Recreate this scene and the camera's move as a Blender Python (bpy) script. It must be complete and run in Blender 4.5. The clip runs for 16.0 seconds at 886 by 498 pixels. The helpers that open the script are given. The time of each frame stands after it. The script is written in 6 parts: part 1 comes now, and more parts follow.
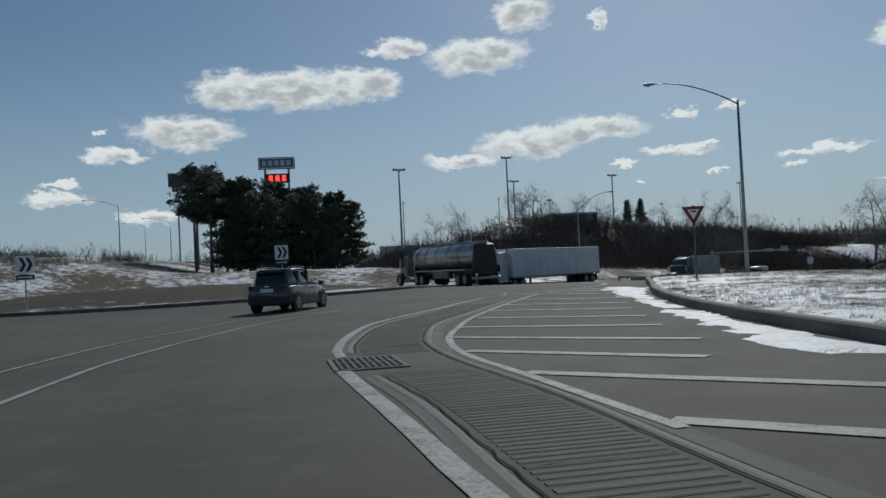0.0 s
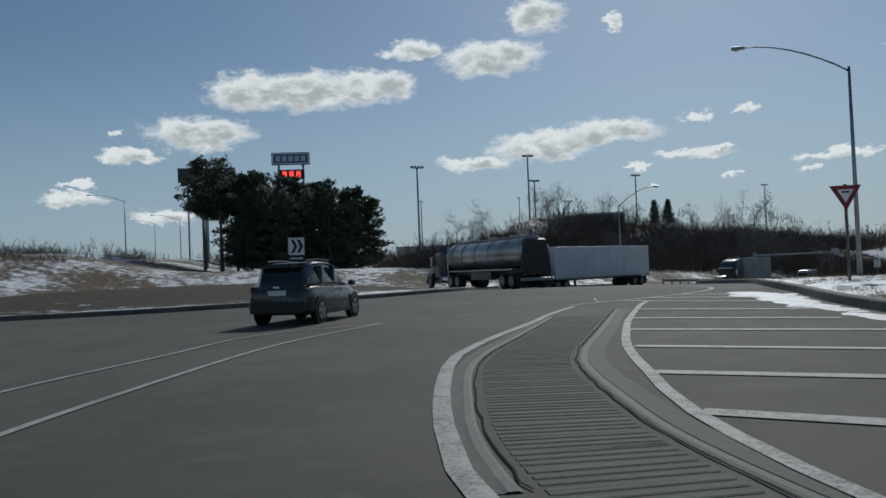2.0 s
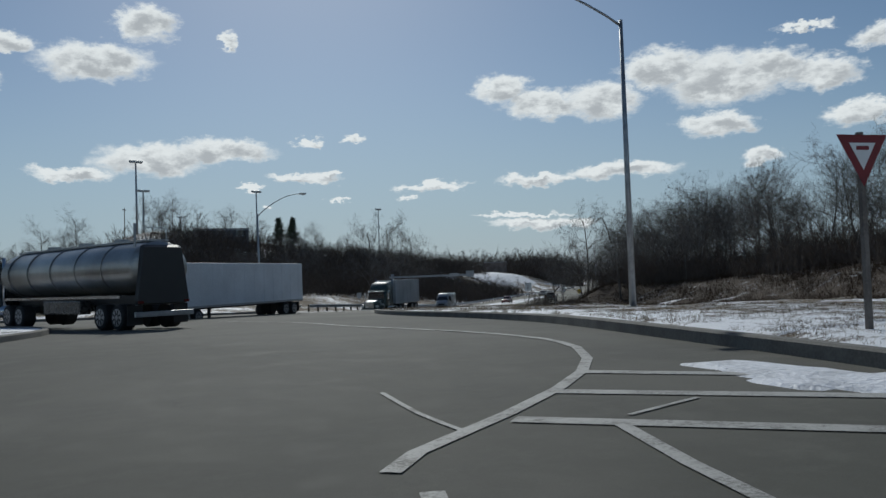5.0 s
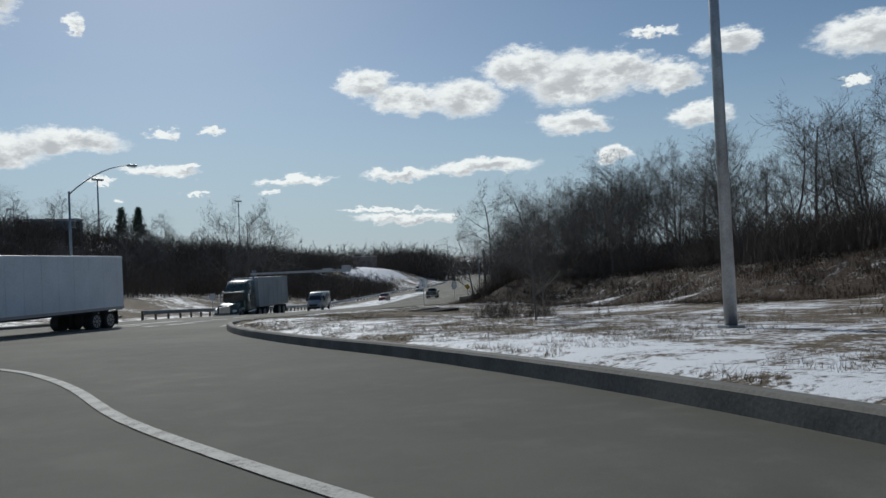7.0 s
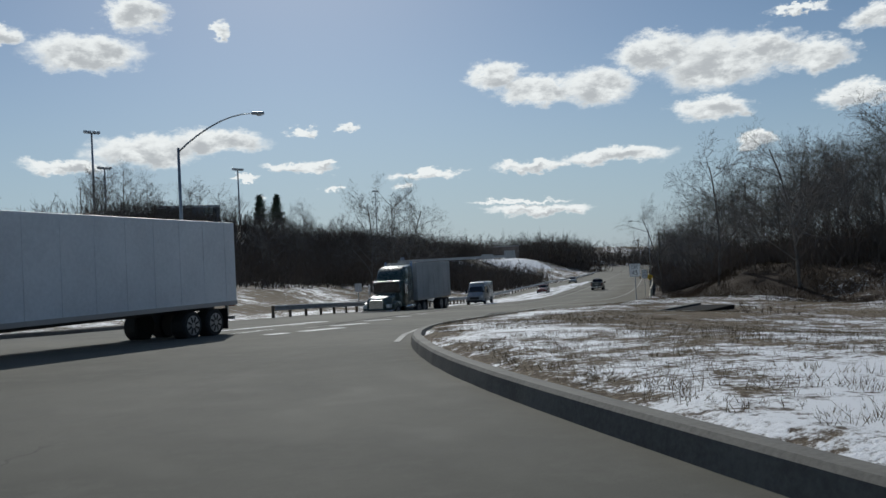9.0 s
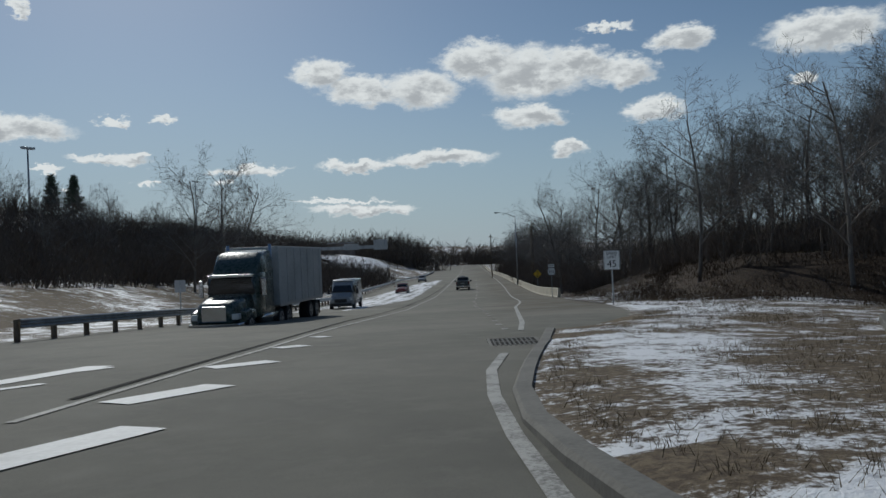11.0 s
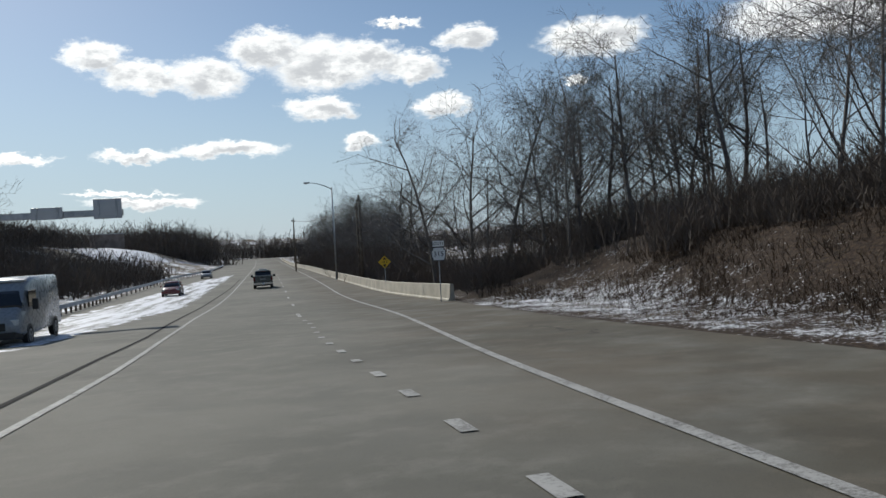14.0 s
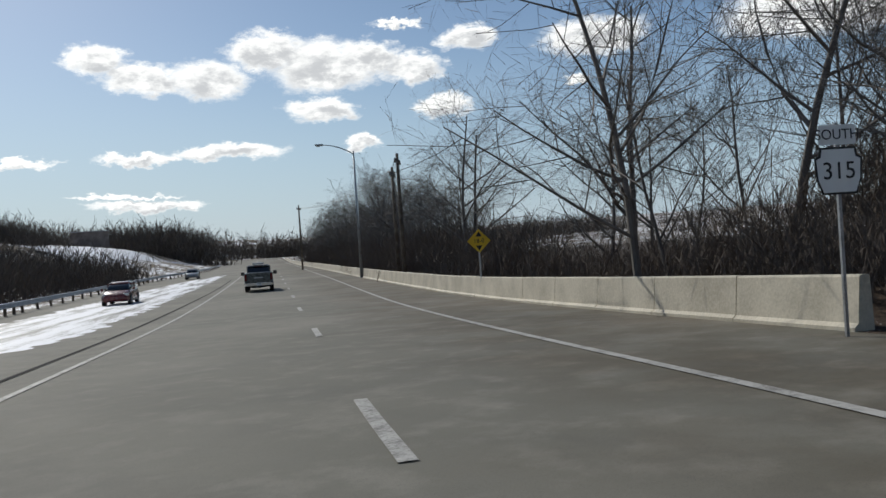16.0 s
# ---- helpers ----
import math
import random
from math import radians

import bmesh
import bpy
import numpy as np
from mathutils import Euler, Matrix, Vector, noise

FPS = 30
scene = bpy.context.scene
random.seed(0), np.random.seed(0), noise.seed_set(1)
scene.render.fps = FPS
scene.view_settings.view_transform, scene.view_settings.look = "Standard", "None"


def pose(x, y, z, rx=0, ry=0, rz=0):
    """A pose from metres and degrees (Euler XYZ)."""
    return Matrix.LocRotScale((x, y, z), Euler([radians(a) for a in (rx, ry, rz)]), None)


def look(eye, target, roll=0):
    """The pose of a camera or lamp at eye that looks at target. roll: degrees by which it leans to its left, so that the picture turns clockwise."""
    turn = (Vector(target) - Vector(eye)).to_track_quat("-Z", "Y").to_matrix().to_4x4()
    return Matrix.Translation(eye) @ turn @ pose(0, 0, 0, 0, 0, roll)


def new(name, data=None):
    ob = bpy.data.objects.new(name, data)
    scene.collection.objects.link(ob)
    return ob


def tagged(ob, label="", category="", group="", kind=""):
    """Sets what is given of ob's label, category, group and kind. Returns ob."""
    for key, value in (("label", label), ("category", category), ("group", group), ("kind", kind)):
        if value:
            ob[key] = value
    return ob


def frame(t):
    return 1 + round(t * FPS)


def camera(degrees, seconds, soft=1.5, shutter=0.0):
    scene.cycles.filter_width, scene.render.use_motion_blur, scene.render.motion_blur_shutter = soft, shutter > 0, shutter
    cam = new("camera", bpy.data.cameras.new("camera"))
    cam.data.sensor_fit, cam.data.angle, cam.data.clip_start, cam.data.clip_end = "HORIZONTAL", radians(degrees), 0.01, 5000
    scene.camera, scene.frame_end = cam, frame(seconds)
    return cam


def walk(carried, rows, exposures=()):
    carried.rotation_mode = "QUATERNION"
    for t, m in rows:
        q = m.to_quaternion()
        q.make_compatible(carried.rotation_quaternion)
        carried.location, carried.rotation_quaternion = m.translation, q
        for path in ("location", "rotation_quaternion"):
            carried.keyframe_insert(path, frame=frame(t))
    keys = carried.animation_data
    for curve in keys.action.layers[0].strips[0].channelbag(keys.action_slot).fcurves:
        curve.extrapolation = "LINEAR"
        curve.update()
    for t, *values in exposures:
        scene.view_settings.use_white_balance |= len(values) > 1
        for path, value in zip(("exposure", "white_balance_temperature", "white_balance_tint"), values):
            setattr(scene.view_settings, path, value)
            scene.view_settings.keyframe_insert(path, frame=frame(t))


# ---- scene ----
from mathutils import geometry

cam = camera(57.68, 16.0, soft=1.5)
# path begin
PATH = [  # seconds, x, y, z, yaw, pitch, roll
    (0.0, 0.00, 0.00, 1.40, -0.00, 1.38, 2.81),
    (0.5, -0.46, 2.40, 1.35, 0.85, 1.47, 2.83),
    (1.0, -0.96, 4.55, 1.35, 1.55, 1.57, 2.69),
    (1.5, -1.47, 6.76, 1.34, 1.68, 1.62, 2.45),
    (2.0, -1.95, 9.25, 1.30, 0.90, 1.56, 2.34),
    (2.5, -2.38, 11.85, 1.30, -1.49, 1.37, 3.01),
    (3.0, -2.76, 14.67, 1.32, -4.92, 1.53, 3.13),
    (3.5, -2.81, 17.70, 1.38, -9.01, 2.60, 2.33),
    (4.0, -2.54, 21.20, 1.41, -14.79, 2.33, 1.80),
    (4.5, -2.00, 24.52, 1.44, -20.82, 2.08, 2.09),
    (5.0, -0.81, 28.56, 1.53, -26.30, 2.01, 2.05),
    (5.2, -0.21, 30.24, 1.59, -28.33, 1.94, 1.60),
    (5.8, 1.73, 34.98, 1.67, -33.80, 1.71, 1.67),
    (6.5, 4.09, 40.36, 1.66, -36.40, 1.42, 2.50),
    (7.3, 6.80, 46.86, 1.56, -34.74, 1.01, 2.90),
    (7.5, 7.43, 48.65, 1.53, -33.35, 0.93, 2.95),
    (8.0, 8.82, 53.19, 1.41, -29.78, 0.88, 2.86),
    (8.2, 9.37, 54.81, 1.35, -28.15, 0.95, 2.84),
    (8.8, 11.03, 60.54, 1.18, -26.40, 1.12, 2.90),
    (9.5, 12.96, 67.98, 1.02, -27.90, 1.22, 2.30),
    (10.3, 15.63, 76.33, 0.82, -31.92, 1.06, 1.55),
    (10.5, 16.46, 78.18, 0.75, -33.93, 0.89, 1.79),
    (11.0, 18.69, 82.66, 0.59, -39.05, 0.55, 2.44),
    (11.5, 21.26, 86.78, 0.39, -44.07, 0.36, 2.27),
    (12.0, 24.33, 91.03, 0.35, -47.11, 0.32, 4.19),
    (12.5, 27.51, 95.11, 0.28, -50.41, 0.00, 3.69),
    (13.0, 31.62, 99.79, 0.06, -53.06, -0.26, 4.16),
    (13.5, 35.69, 104.32, -0.22, -53.55, -0.53, 3.66),
    (14.0, 39.74, 108.71, -0.43, -53.68, -0.68, 3.33),
    (14.5, 44.11, 113.58, -0.70, -53.74, -0.76, 3.33),
    (15.0, 48.71, 118.73, -1.07, -53.69, -0.79, 3.44),
    (15.5, 53.66, 124.18, -1.40, -53.54, -0.74, 3.36),
    (16.0, 58.67, 129.79, -1.71, -53.51, -0.65, 3.86),
]
# path end
EXPO = [(0.0, -0.33, 6000, 4.5), (5.0, -0.26, 6000, 4.5), (8.0, 0.0, 6150, 6), (11.0, -0.35, 6050, 5), (13.5, 0.28, 6200, 7), (16.0, 0.27, 6300, 8)]
walk(cam, [(t, pose(x, y, z, 90 + p, r, w)) for t, x, y, z, w, p, r in PATH], EXPO)

# ---------------------------------------------------------------- light
SUN_AZ, SUN_EL = -17.0, 36.0      # degrees: left of +y, above the horizon


def node(tree, kind, **props):
    n = tree.nodes.new(kind)
    for key, value in props.items():
        if key == "operation":
            n.operation = value
        elif key == "data_type":
            n.data_type = value
        elif key == "blend_type":
            n.blend_type = value
    return n


def math_node(tree, op, a, b=None, clamp=False):
    n = tree.nodes.new("ShaderNodeMath")
    n.operation, n.use_clamp = op, clamp
    for i, v in enumerate((a, b)):
        if v is None:
            continue
        if isinstance(v, (int, float)):
            n.inputs[i].default_value = v
        else:
            tree.links.new(v, n.inputs[i])
    return n.outputs[0]


def vec_node(tree, op, a, b=None):
    n = tree.nodes.new("ShaderNodeVectorMath")
    n.operation = op
    for i, v in enumerate((a, b)):
        if v is None:
            continue
        if isinstance(v, (tuple, list)):
            n.inputs[i].default_value = v
        else:
            tree.links.new(v, n.inputs[i])
    return n.outputs["Value"] if op in ("LENGTH", "DOT_PRODUCT") else n.outputs[0]


def mix_col(tree, fac, a, b, blend="MIX"):
    n = tree.nodes.new("ShaderNodeMix")
    n.data_type, n.blend_type = "RGBA", blend
    for sock, v in ((n.inputs[0], fac), (n.inputs[6], a), (n.inputs[7], b)):
        if isinstance(v, (int, float)):
            sock.default_value = v
        elif isinstance(v, tuple):
            sock.default_value = v if len(v) == 4 else (*v, 1)
        else:
            tree.links.new(v, sock)
    return n.outputs[2]


def noise_node(tree, vec, scale, detail=4.0, rough=0.55, colour=False):
    n = tree.nodes.new("ShaderNodeTexNoise")
    n.inputs["Scale"].default_value, n.inputs["Detail"].default_value, n.inputs["Roughness"].default_value = scale, detail, rough
    if vec is not None:
        tree.links.new(vec, n.inputs["Vector"])
    return n.outputs["Color"] if colour else n.outputs[0]


def ramp(tree, fac, lo, hi):
    """0 below lo, 1 above hi, smooth between."""
    n = tree.nodes.new("ShaderNodeMapRange")
    n.interpolation_type = "SMOOTHSTEP"
    n.inputs["From Min"].default_value, n.inputs["From Max"].default_value = lo, hi
    tree.links.new(fac, n.inputs["Value"])
    return n.outputs["Result"]


# the clouds: azimuth (left of +y) and elevation of the middle, half width, half height, all in degrees
SKY_STRENGTH = 0.06
WEST_CLOUDS = [(14.1, 12.8, 3.1, 1.45), (10.2, 12.9, 4.4, 1.53), (5.4, 13.1, 3.1, 1.3), (17.5, 10.0, 3.7, 1.3), (21.7, 8.4, 1.9, .6), (2.4, 15.4, 2.1, .8), (-3.2, 14.8, 3.9, 1.33), (-6.5, 17.3, 2.1, 1.4),
               (-11.8, 16.5, .7, .9), (25.1, 6.6, 1.3, .28), (25.6, 5.7, 2.2, .52), (19.9, 4.5, 2.0, .56), (22.8, 9.8, .5, .16)]
MIDDLE_CLOUDS = [(-11.3, 9.2, 3.7, 1.05), (-6.5, 8.6, 4.0, 1.2), (-1.7, 7.6, 2.8, .56), (-16.7, 7.3, 2.6, .4), (-18.3, 7.6, .7, .24), (-17.3, 9.8, 1.0, .36), (-20.4, 10.0, .8, .36), (-19.0, 5.7, .8, .2),
                 (-13.1, 6.6, 1.1, .2), (-14.3, 5.4, .6, .16), (-25.8, 6.5, 2.8, .36), (-24.1, 5.8, .7, .16)]
EAST_CLOUDS = [(-31.1, 13.0, 2.1, 1.2), (-33.8, 11.9, 2.8, 1.13), (-38.0, 11.8, 3.2, 1.53), (-42.1, 13.7, 2.9, 1.4), (-46.1, 12.5, 4.4, 1.9), (-49.3, 13.0, 2.5, 1.4), (-52.3, 12.1, 2.4, 1.2), (-45.6, 9.6, 2.7, 1.0),
               (-54.1, 9.5, 2.1, .9), (-48.2, 7.2, 1.4, .6), (-33.2, 6.7, 3.0, .48), (-38.9, 7.0, 4.3, .64), (-33.5, 3.5, 4.2, .48), (-31.9, 4.2, 3.6, .2)]
FAR_EAST_CLOUDS = [(-56.2, 13.9, 2.2, 1.0), (-65.1, 13.2, 3.7, 1.45), (-51.3, 15.1, 2.0, .32), (-63.8, 10.4, 1.1, .32)]
BEHIND_CLOUDS = [(40.0, 12.0, 6.0, 1.6), (52.0, 8.0, 7.0, 1.2), (-80.0, 13.0, 7.0, 2.0), (-95.0, 9.0, 6.0, 1.3), (75.0, 15.0, 8.0, 2.2), (110, 11, 9, 2), (150, 14, 8, 2), (-125, 12, 9, 2), (-165, 9, 8, 1.4)]
CLOUDS = WEST_CLOUDS + MIDDLE_CLOUDS + EAST_CLOUDS + FAR_EAST_CLOUDS + BEHIND_CLOUDS


def make_world():
    world = bpy.data.worlds.new("sky")
    world.use_nodes = True
    scene.world = world
    tree = world.node_tree
    tree.nodes.clear()
    out = tree.nodes.new("ShaderNodeOutputWorld")
    back = tree.nodes.new("ShaderNodeBackground")
    sky = tree.nodes.new("ShaderNodeTexSky")
    sky.sky_type, sky.sun_disc = "NISHITA", False
    sky.sun_elevation, sky.sun_rotation = radians(SUN_EL), radians(-SUN_AZ)
    sky.air_density, sky.dust_density, sky.ozone_density = 1.0, 0.5, 2.5
    coord = tree.nodes.new("ShaderNodeTexCoord").outputs["Generated"]
    sep = tree.nodes.new("ShaderNodeSeparateXYZ")
    tree.links.new(coord, sep.inputs[0])
    minus_x = math_node(tree, "MULTIPLY", sep.outputs[0], -1.0)
    az = math_node(tree, "MULTIPLY", math_node(tree, "ARCTAN2", minus_x, sep.outputs[1]), 180 / math.pi)
    el = math_node(tree, "MULTIPLY", math_node(tree, "ARCSINE", sep.outputs[2]), 180 / math.pi)
    both = tree.nodes.new("ShaderNodeCombineXYZ")
    tree.links.new(az, both.inputs[0])
    tree.links.new(el, both.inputs[1])
    flat = vec_node(tree, "MULTIPLY", both.outputs[0], (0.55, 1.0, 1.0))
    # ragged outlines: two sizes of billows
    big = vec_node(tree, "SUBTRACT", noise_node(tree, flat, 0.42, 2, 0.5, True), (0.5, 0.5, 0.5))
    small = vec_node(tree, "SUBTRACT", noise_node(tree, flat, 1.3, 8, 0.66, True), (0.5, 0.5, 0.5))
    p = vec_node(tree, "ADD", both.outputs[0], vec_node(tree, "MULTIPLY", big, (2.2, 0.9, 0)))
    p = vec_node(tree, "ADD", p, vec_node(tree, "MULTIPLY", small, (3.4, 1.9, 0)))
    raised = vec_node(tree, "ADD", p, (0.3, 0.35, 0))
    depths = []
    for spot in (p, raised):
        cover = None
        for a, e, w, h in CLOUDS:
            d = vec_node(tree, "SUBTRACT", spot, (a, e, 0))
            d = vec_node(tree, "MULTIPLY", d, (0.95 / w, 1.0 / h, 0))
            d = vec_node(tree, "LENGTH", d)
            cover = d if cover is None else math_node(tree, "MINIMUM", cover, d)
        depths.append(math_node(tree, "SUBTRACT", 1.0, cover))
    thick = depths[0]
    mask = ramp(tree, thick, -0.06, 0.40)
    core = ramp(tree, math_node(tree, "MINIMUM", depths[1], math_node(tree, "ADD", thick, 0.12)), 0.08, 0.62)
    puff = noise_node(tree, flat, 1.1, 5, 0.6)
    grey = math_node(tree, "MULTIPLY", core, ramp(tree, puff, 0.30, 0.60))
    cloud = mix_col(tree, grey, (15.6, 15.3, 14.8), (8.6, 8.6, 8.7))
    low = math_node(tree, "MULTIPLY", math_node(tree, "SUBTRACT", 1.0, ramp(tree, el, 0.0, 16.0)), 0.75)
    clear = mix_col(tree, low, sky.outputs[0], (6.1, 7.7, 9.2))
    colour = mix_col(tree, mask, clear, cloud)
    tree.links.new(colour, back.inputs[0])
    back.inputs[1].default_value = SKY_STRENGTH
    tree.links.new(back.outputs[0], out.inputs[0])


make_world()
sun = new("sun", bpy.data.lights.new("sun", "SUN"))
sun.data.energy, sun.data.angle, sun.data.color = 2.6, radians(0.53), (1.0, 0.94, 0.85)
_a, _e = radians(SUN_AZ), radians(SUN_EL)
sun.matrix_world = look((0, 0, 60), (100 * math.sin(_a) * math.cos(_e), -100 * math.cos(_a) * math.cos(_e), 60 - 100 * math.sin(_e)))

# ---------------------------------------------------------------- materials
def material(name, rough=0.6, metal=0.0, spec=0.5):
    m = bpy.data.materials.new(name)
    m.use_nodes = True
    b = m.node_tree.nodes["Principled BSDF"]
    b.inputs["Roughness"].default_value, b.inputs["Metallic"].default_value = rough, metal
    b.inputs["Specular IOR Level"].default_value = spec
    return m, m.node_tree, b


def place(tree):
    return tree.nodes.new("ShaderNodeNewGeometry").outputs["Position"]


def bump(tree, b, height, strength, dist=0.01):
    n = tree.nodes.new("ShaderNodeBump")
    n.inputs["Strength"].default_value, n.inputs["Distance"].default_value = strength, dist
    tree.links.new(height, n.inputs["Height"])
    tree.links.new(n.outputs[0], b.inputs["Normal"])


def varied(name, dark, light, scale=2.0, fine=30.0, rough=0.6, metal=0.0, spec=0.5, relief=0.2, dist=0.01, lo=0.3, hi=0.7, island=0.0):
    """A surface between two colours, with stains at one scale and grain at another."""
    m, tree, b = material(name, rough, metal, spec)
    p = place(tree)
    n1, n2 = noise_node(tree, p, scale, 5), noise_node(tree, p, fine, 3)
    f = math_node(tree, "ADD", math_node(tree, "MULTIPLY", n1, 0.65), math_node(tree, "MULTIPLY", n2, 0.35))
    f = ramp(tree, f, lo, hi)
    if island:
        r = tree.nodes.new("ShaderNodeNewGeometry").outputs["Random Per Island"]
        o = tree.nodes.new("ShaderNodeObjectInfo").outputs["Random"]
        r = math_node(tree, "ADD", math_node(tree, "MULTIPLY", r, 0.5), math_node(tree, "MULTIPLY", o, 0.5))
        f = math_node(tree, "ADD", math_node(tree, "MULTIPLY", f, 1 - island), math_node(tree, "MULTIPLY", r, island))
    tree.links.new(mix_col(tree, f, dark, light), b.inputs["Base Color"])
    rr = math_node(tree, "ADD", rough - 0.08, math_node(tree, "MULTIPLY", n1, 0.16))
    tree.links.new(rr, b.inputs["Roughness"])
    if relief:
        bump(tree, b, n2, relief, dist)
    return m


def plain(name, colour, rough=0.5, metal=0.0, spec=0.5):
    m, tree, b = material(name, rough, metal, spec)
    p = place(tree)
    n = noise_node(tree, p, 3.0, 4)
    tree.links.new(mix_col(tree, n, tuple(c * 0.88 for c in colour), tuple(min(1, c * 1.1) for c in colour)), b.inputs["Base Color"])
    tree.links.new(math_node(tree, "ADD", rough - 0.06, math_node(tree, "MULTIPLY", n, 0.12)), b.inputs["Roughness"])
    return m


def asphalt_material():
    m, tree, b = material("asphalt", 0.85, spec=0.22)
    p = place(tree)
    big, mid, fine = noise_node(tree, p, 0.12, 4), noise_node(tree, p, 1.4, 5, 0.65), noise_node(tree, p, 90, 2)
    c = mix_col(tree, ramp(tree, big, 0.35, 0.65), (0.115, 0.112, 0.094), (0.165, 0.158, 0.135))
    streak = noise_node(tree, vec_node(tree, "MULTIPLY", p, (0.55, 0.4, 0.5)), 1.0, 5, 0.6)
    c = mix_col(tree, math_node(tree, "MULTIPLY", ramp(tree, streak, 0.42, 0.7), 0.42), c, (0.085, 0.083, 0.074))
    c = mix_col(tree, math_node(tree, "MULTIPLY", ramp(tree, mid, 0.45, 0.72), 0.55), c, (0.20, 0.192, 0.17))
    c = mix_col(tree, math_node(tree, "MULTIPLY", ramp(tree, fine, 0.5, 0.7), 0.4), c, (0.06, 0.058, 0.055))
    # sun glare painted into the road's colour: paler past the roundabout, darker on it
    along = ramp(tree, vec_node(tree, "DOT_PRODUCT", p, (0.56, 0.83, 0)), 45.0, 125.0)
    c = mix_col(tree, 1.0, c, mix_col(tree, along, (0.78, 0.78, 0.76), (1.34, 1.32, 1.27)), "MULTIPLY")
    dirt = tree.nodes.new("ShaderNodeAttribute")
    dirt.attribute_name = "dirt"
    soiled = math_node(tree, "MULTIPLY", dirt.outputs["Fac"], ramp(tree, noise_node(tree, p, 0.5, 5, 0.6), 0.25, 0.6))
    c = mix_col(tree, soiled, c, mix_col(tree, 1.0, c, (0.70, 0.64, 0.58), "MULTIPLY"))
    w = tree.nodes.new("ShaderNodeTexVoronoi")
    w.feature = "DISTANCE_TO_EDGE"
    w.inputs["Scale"].default_value = 0.16
    q = vec_node(tree, "ADD", p, vec_node(tree, "MULTIPLY", noise_node(tree, p, 0.8, 4, 0.6, True), (2.2, 2.2, 0)))
    tree.links.new(q, w.inputs["Vector"])
    crack = math_node(tree, "SUBTRACT", 1.0, ramp(tree, w.outputs[0], 0.002, 0.006))
    crack = math_node(tree, "MULTIPLY", crack, ramp(tree, noise_node(tree, p, 0.2, 2), 0.62, 0.74))
    c = mix_col(tree, math_node(tree, "MULTIPLY", crack, 0.75), c, (0.02, 0.02, 0.02))
    tree.links.new(c, b.inputs["Base Color"])
    tree.links.new(math_node(tree, "ADD", 0.72, math_node(tree, "MULTIPLY", mid, 0.25)), b.inputs["Roughness"])
    bump(tree, b, fine, 0.35, 0.006)
    return m


def meadow_material(name, snow_lo, snow_hi, earth, straw, share=(0.30, 0.40, 0.30)):
    """Dead grass and earth with patchy old snow."""
    m, tree, b = material(name, 0.85, spec=0.25)
    p = place(tree)
    stretched = vec_node(tree, "MULTIPLY", p, (1.0, 1.0, 0.6))
    big, mid, fine = noise_node(tree, stretched, 0.10, 3), noise_node(tree, stretched, 0.9, 8, 0.72), noise_node(tree, p, 9, 5, 0.75)
    ground = mix_col(tree, ramp(tree, fine, 0.35, 0.65), earth, straw)
    ground = mix_col(tree, math_node(tree, "MULTIPLY", ramp(tree, mid, 0.5, 0.8), 0.5), ground, tuple(c * 0.45 for c in earth))
    amount = math_node(tree, "ADD", math_node(tree, "MULTIPLY", big, share[0]), math_node(tree, "MULTIPLY", mid, share[1]))
    amount = math_node(tree, "ADD", amount, math_node(tree, "MULTIPLY", fine, share[2]))
    cover = tree.nodes.new("ShaderNodeAttribute")
    cover.attribute_name = "snow_cover"
    amount = math_node(tree, "ADD", amount, math_node(tree, "MULTIPLY", cover.outputs["Fac"], 0.075))
    snow = ramp(tree, amount, snow_lo, snow_hi)
    tree.links.new(mix_col(tree, snow, ground, (0.86, 0.87, 0.89)), b.inputs["Base Color"])
    tree.links.new(math_node(tree, "SUBTRACT", 0.9, math_node(tree, "MULTIPLY", snow, 0.35)), b.inputs["Roughness"])
    bump(tree, b, math_node(tree, "ADD", mid, fine), 0.5, 0.10)
    return m


ASPHALT = asphalt_material()
LITTER = meadow_material("leaf_litter", 0.56, 0.60, (0.020, 0.014, 0.010), (0.078, 0.050, 0.030), (0.15, 0.30, 0.55))
WEED = varied("dry_weeds", (0.032, 0.022, 0.014), (0.10, 0.066, 0.041), 0.7, 12, .85, spec=.2, relief=0, island=.5)
STRAW = varied("dead_straw", (0.11, 0.082, 0.05), (0.27, 0.21, 0.13), 1.0, 12, .85, spec=.2, relief=0)
DARK_MEADOW = meadow_material("dark_meadow", 0.53, 0.58, (0.035, 0.028, 0.020), (0.10, 0.08, 0.055))
MEADOW = meadow_material("snowy_meadow", 0.49, 0.55, (0.085, 0.062, 0.042), (0.20, 0.155, 0.10))


def worn_paint():
    """White road paint rubbed through to the asphalt."""
    m, tree, b = material("road_paint", 0.7, spec=0.25)
    q = place(tree)
    n1, n2 = noise_node(tree, q, 2.2, 6, 0.7), noise_node(tree, q, 26, 4, 0.7)
    f = math_node(tree, "ADD", math_node(tree, "MULTIPLY", n1, 0.55), math_node(tree, "MULTIPLY", n2, 0.45))
    c = mix_col(tree, ramp(tree, f, 0.36, 0.56), (0.15, 0.145, 0.13), (0.43, 0.42, 0.39))
    tree.links.new(c, b.inputs["Base Color"])
    return m


PAINT = worn_paint()
SNOW = varied("old_snow", (0.50, 0.51, 0.53), (0.80, 0.81, 0.84), 1.5, 9, 0.6, relief=0.8, dist=0.06, lo=0.35, hi=0.6)


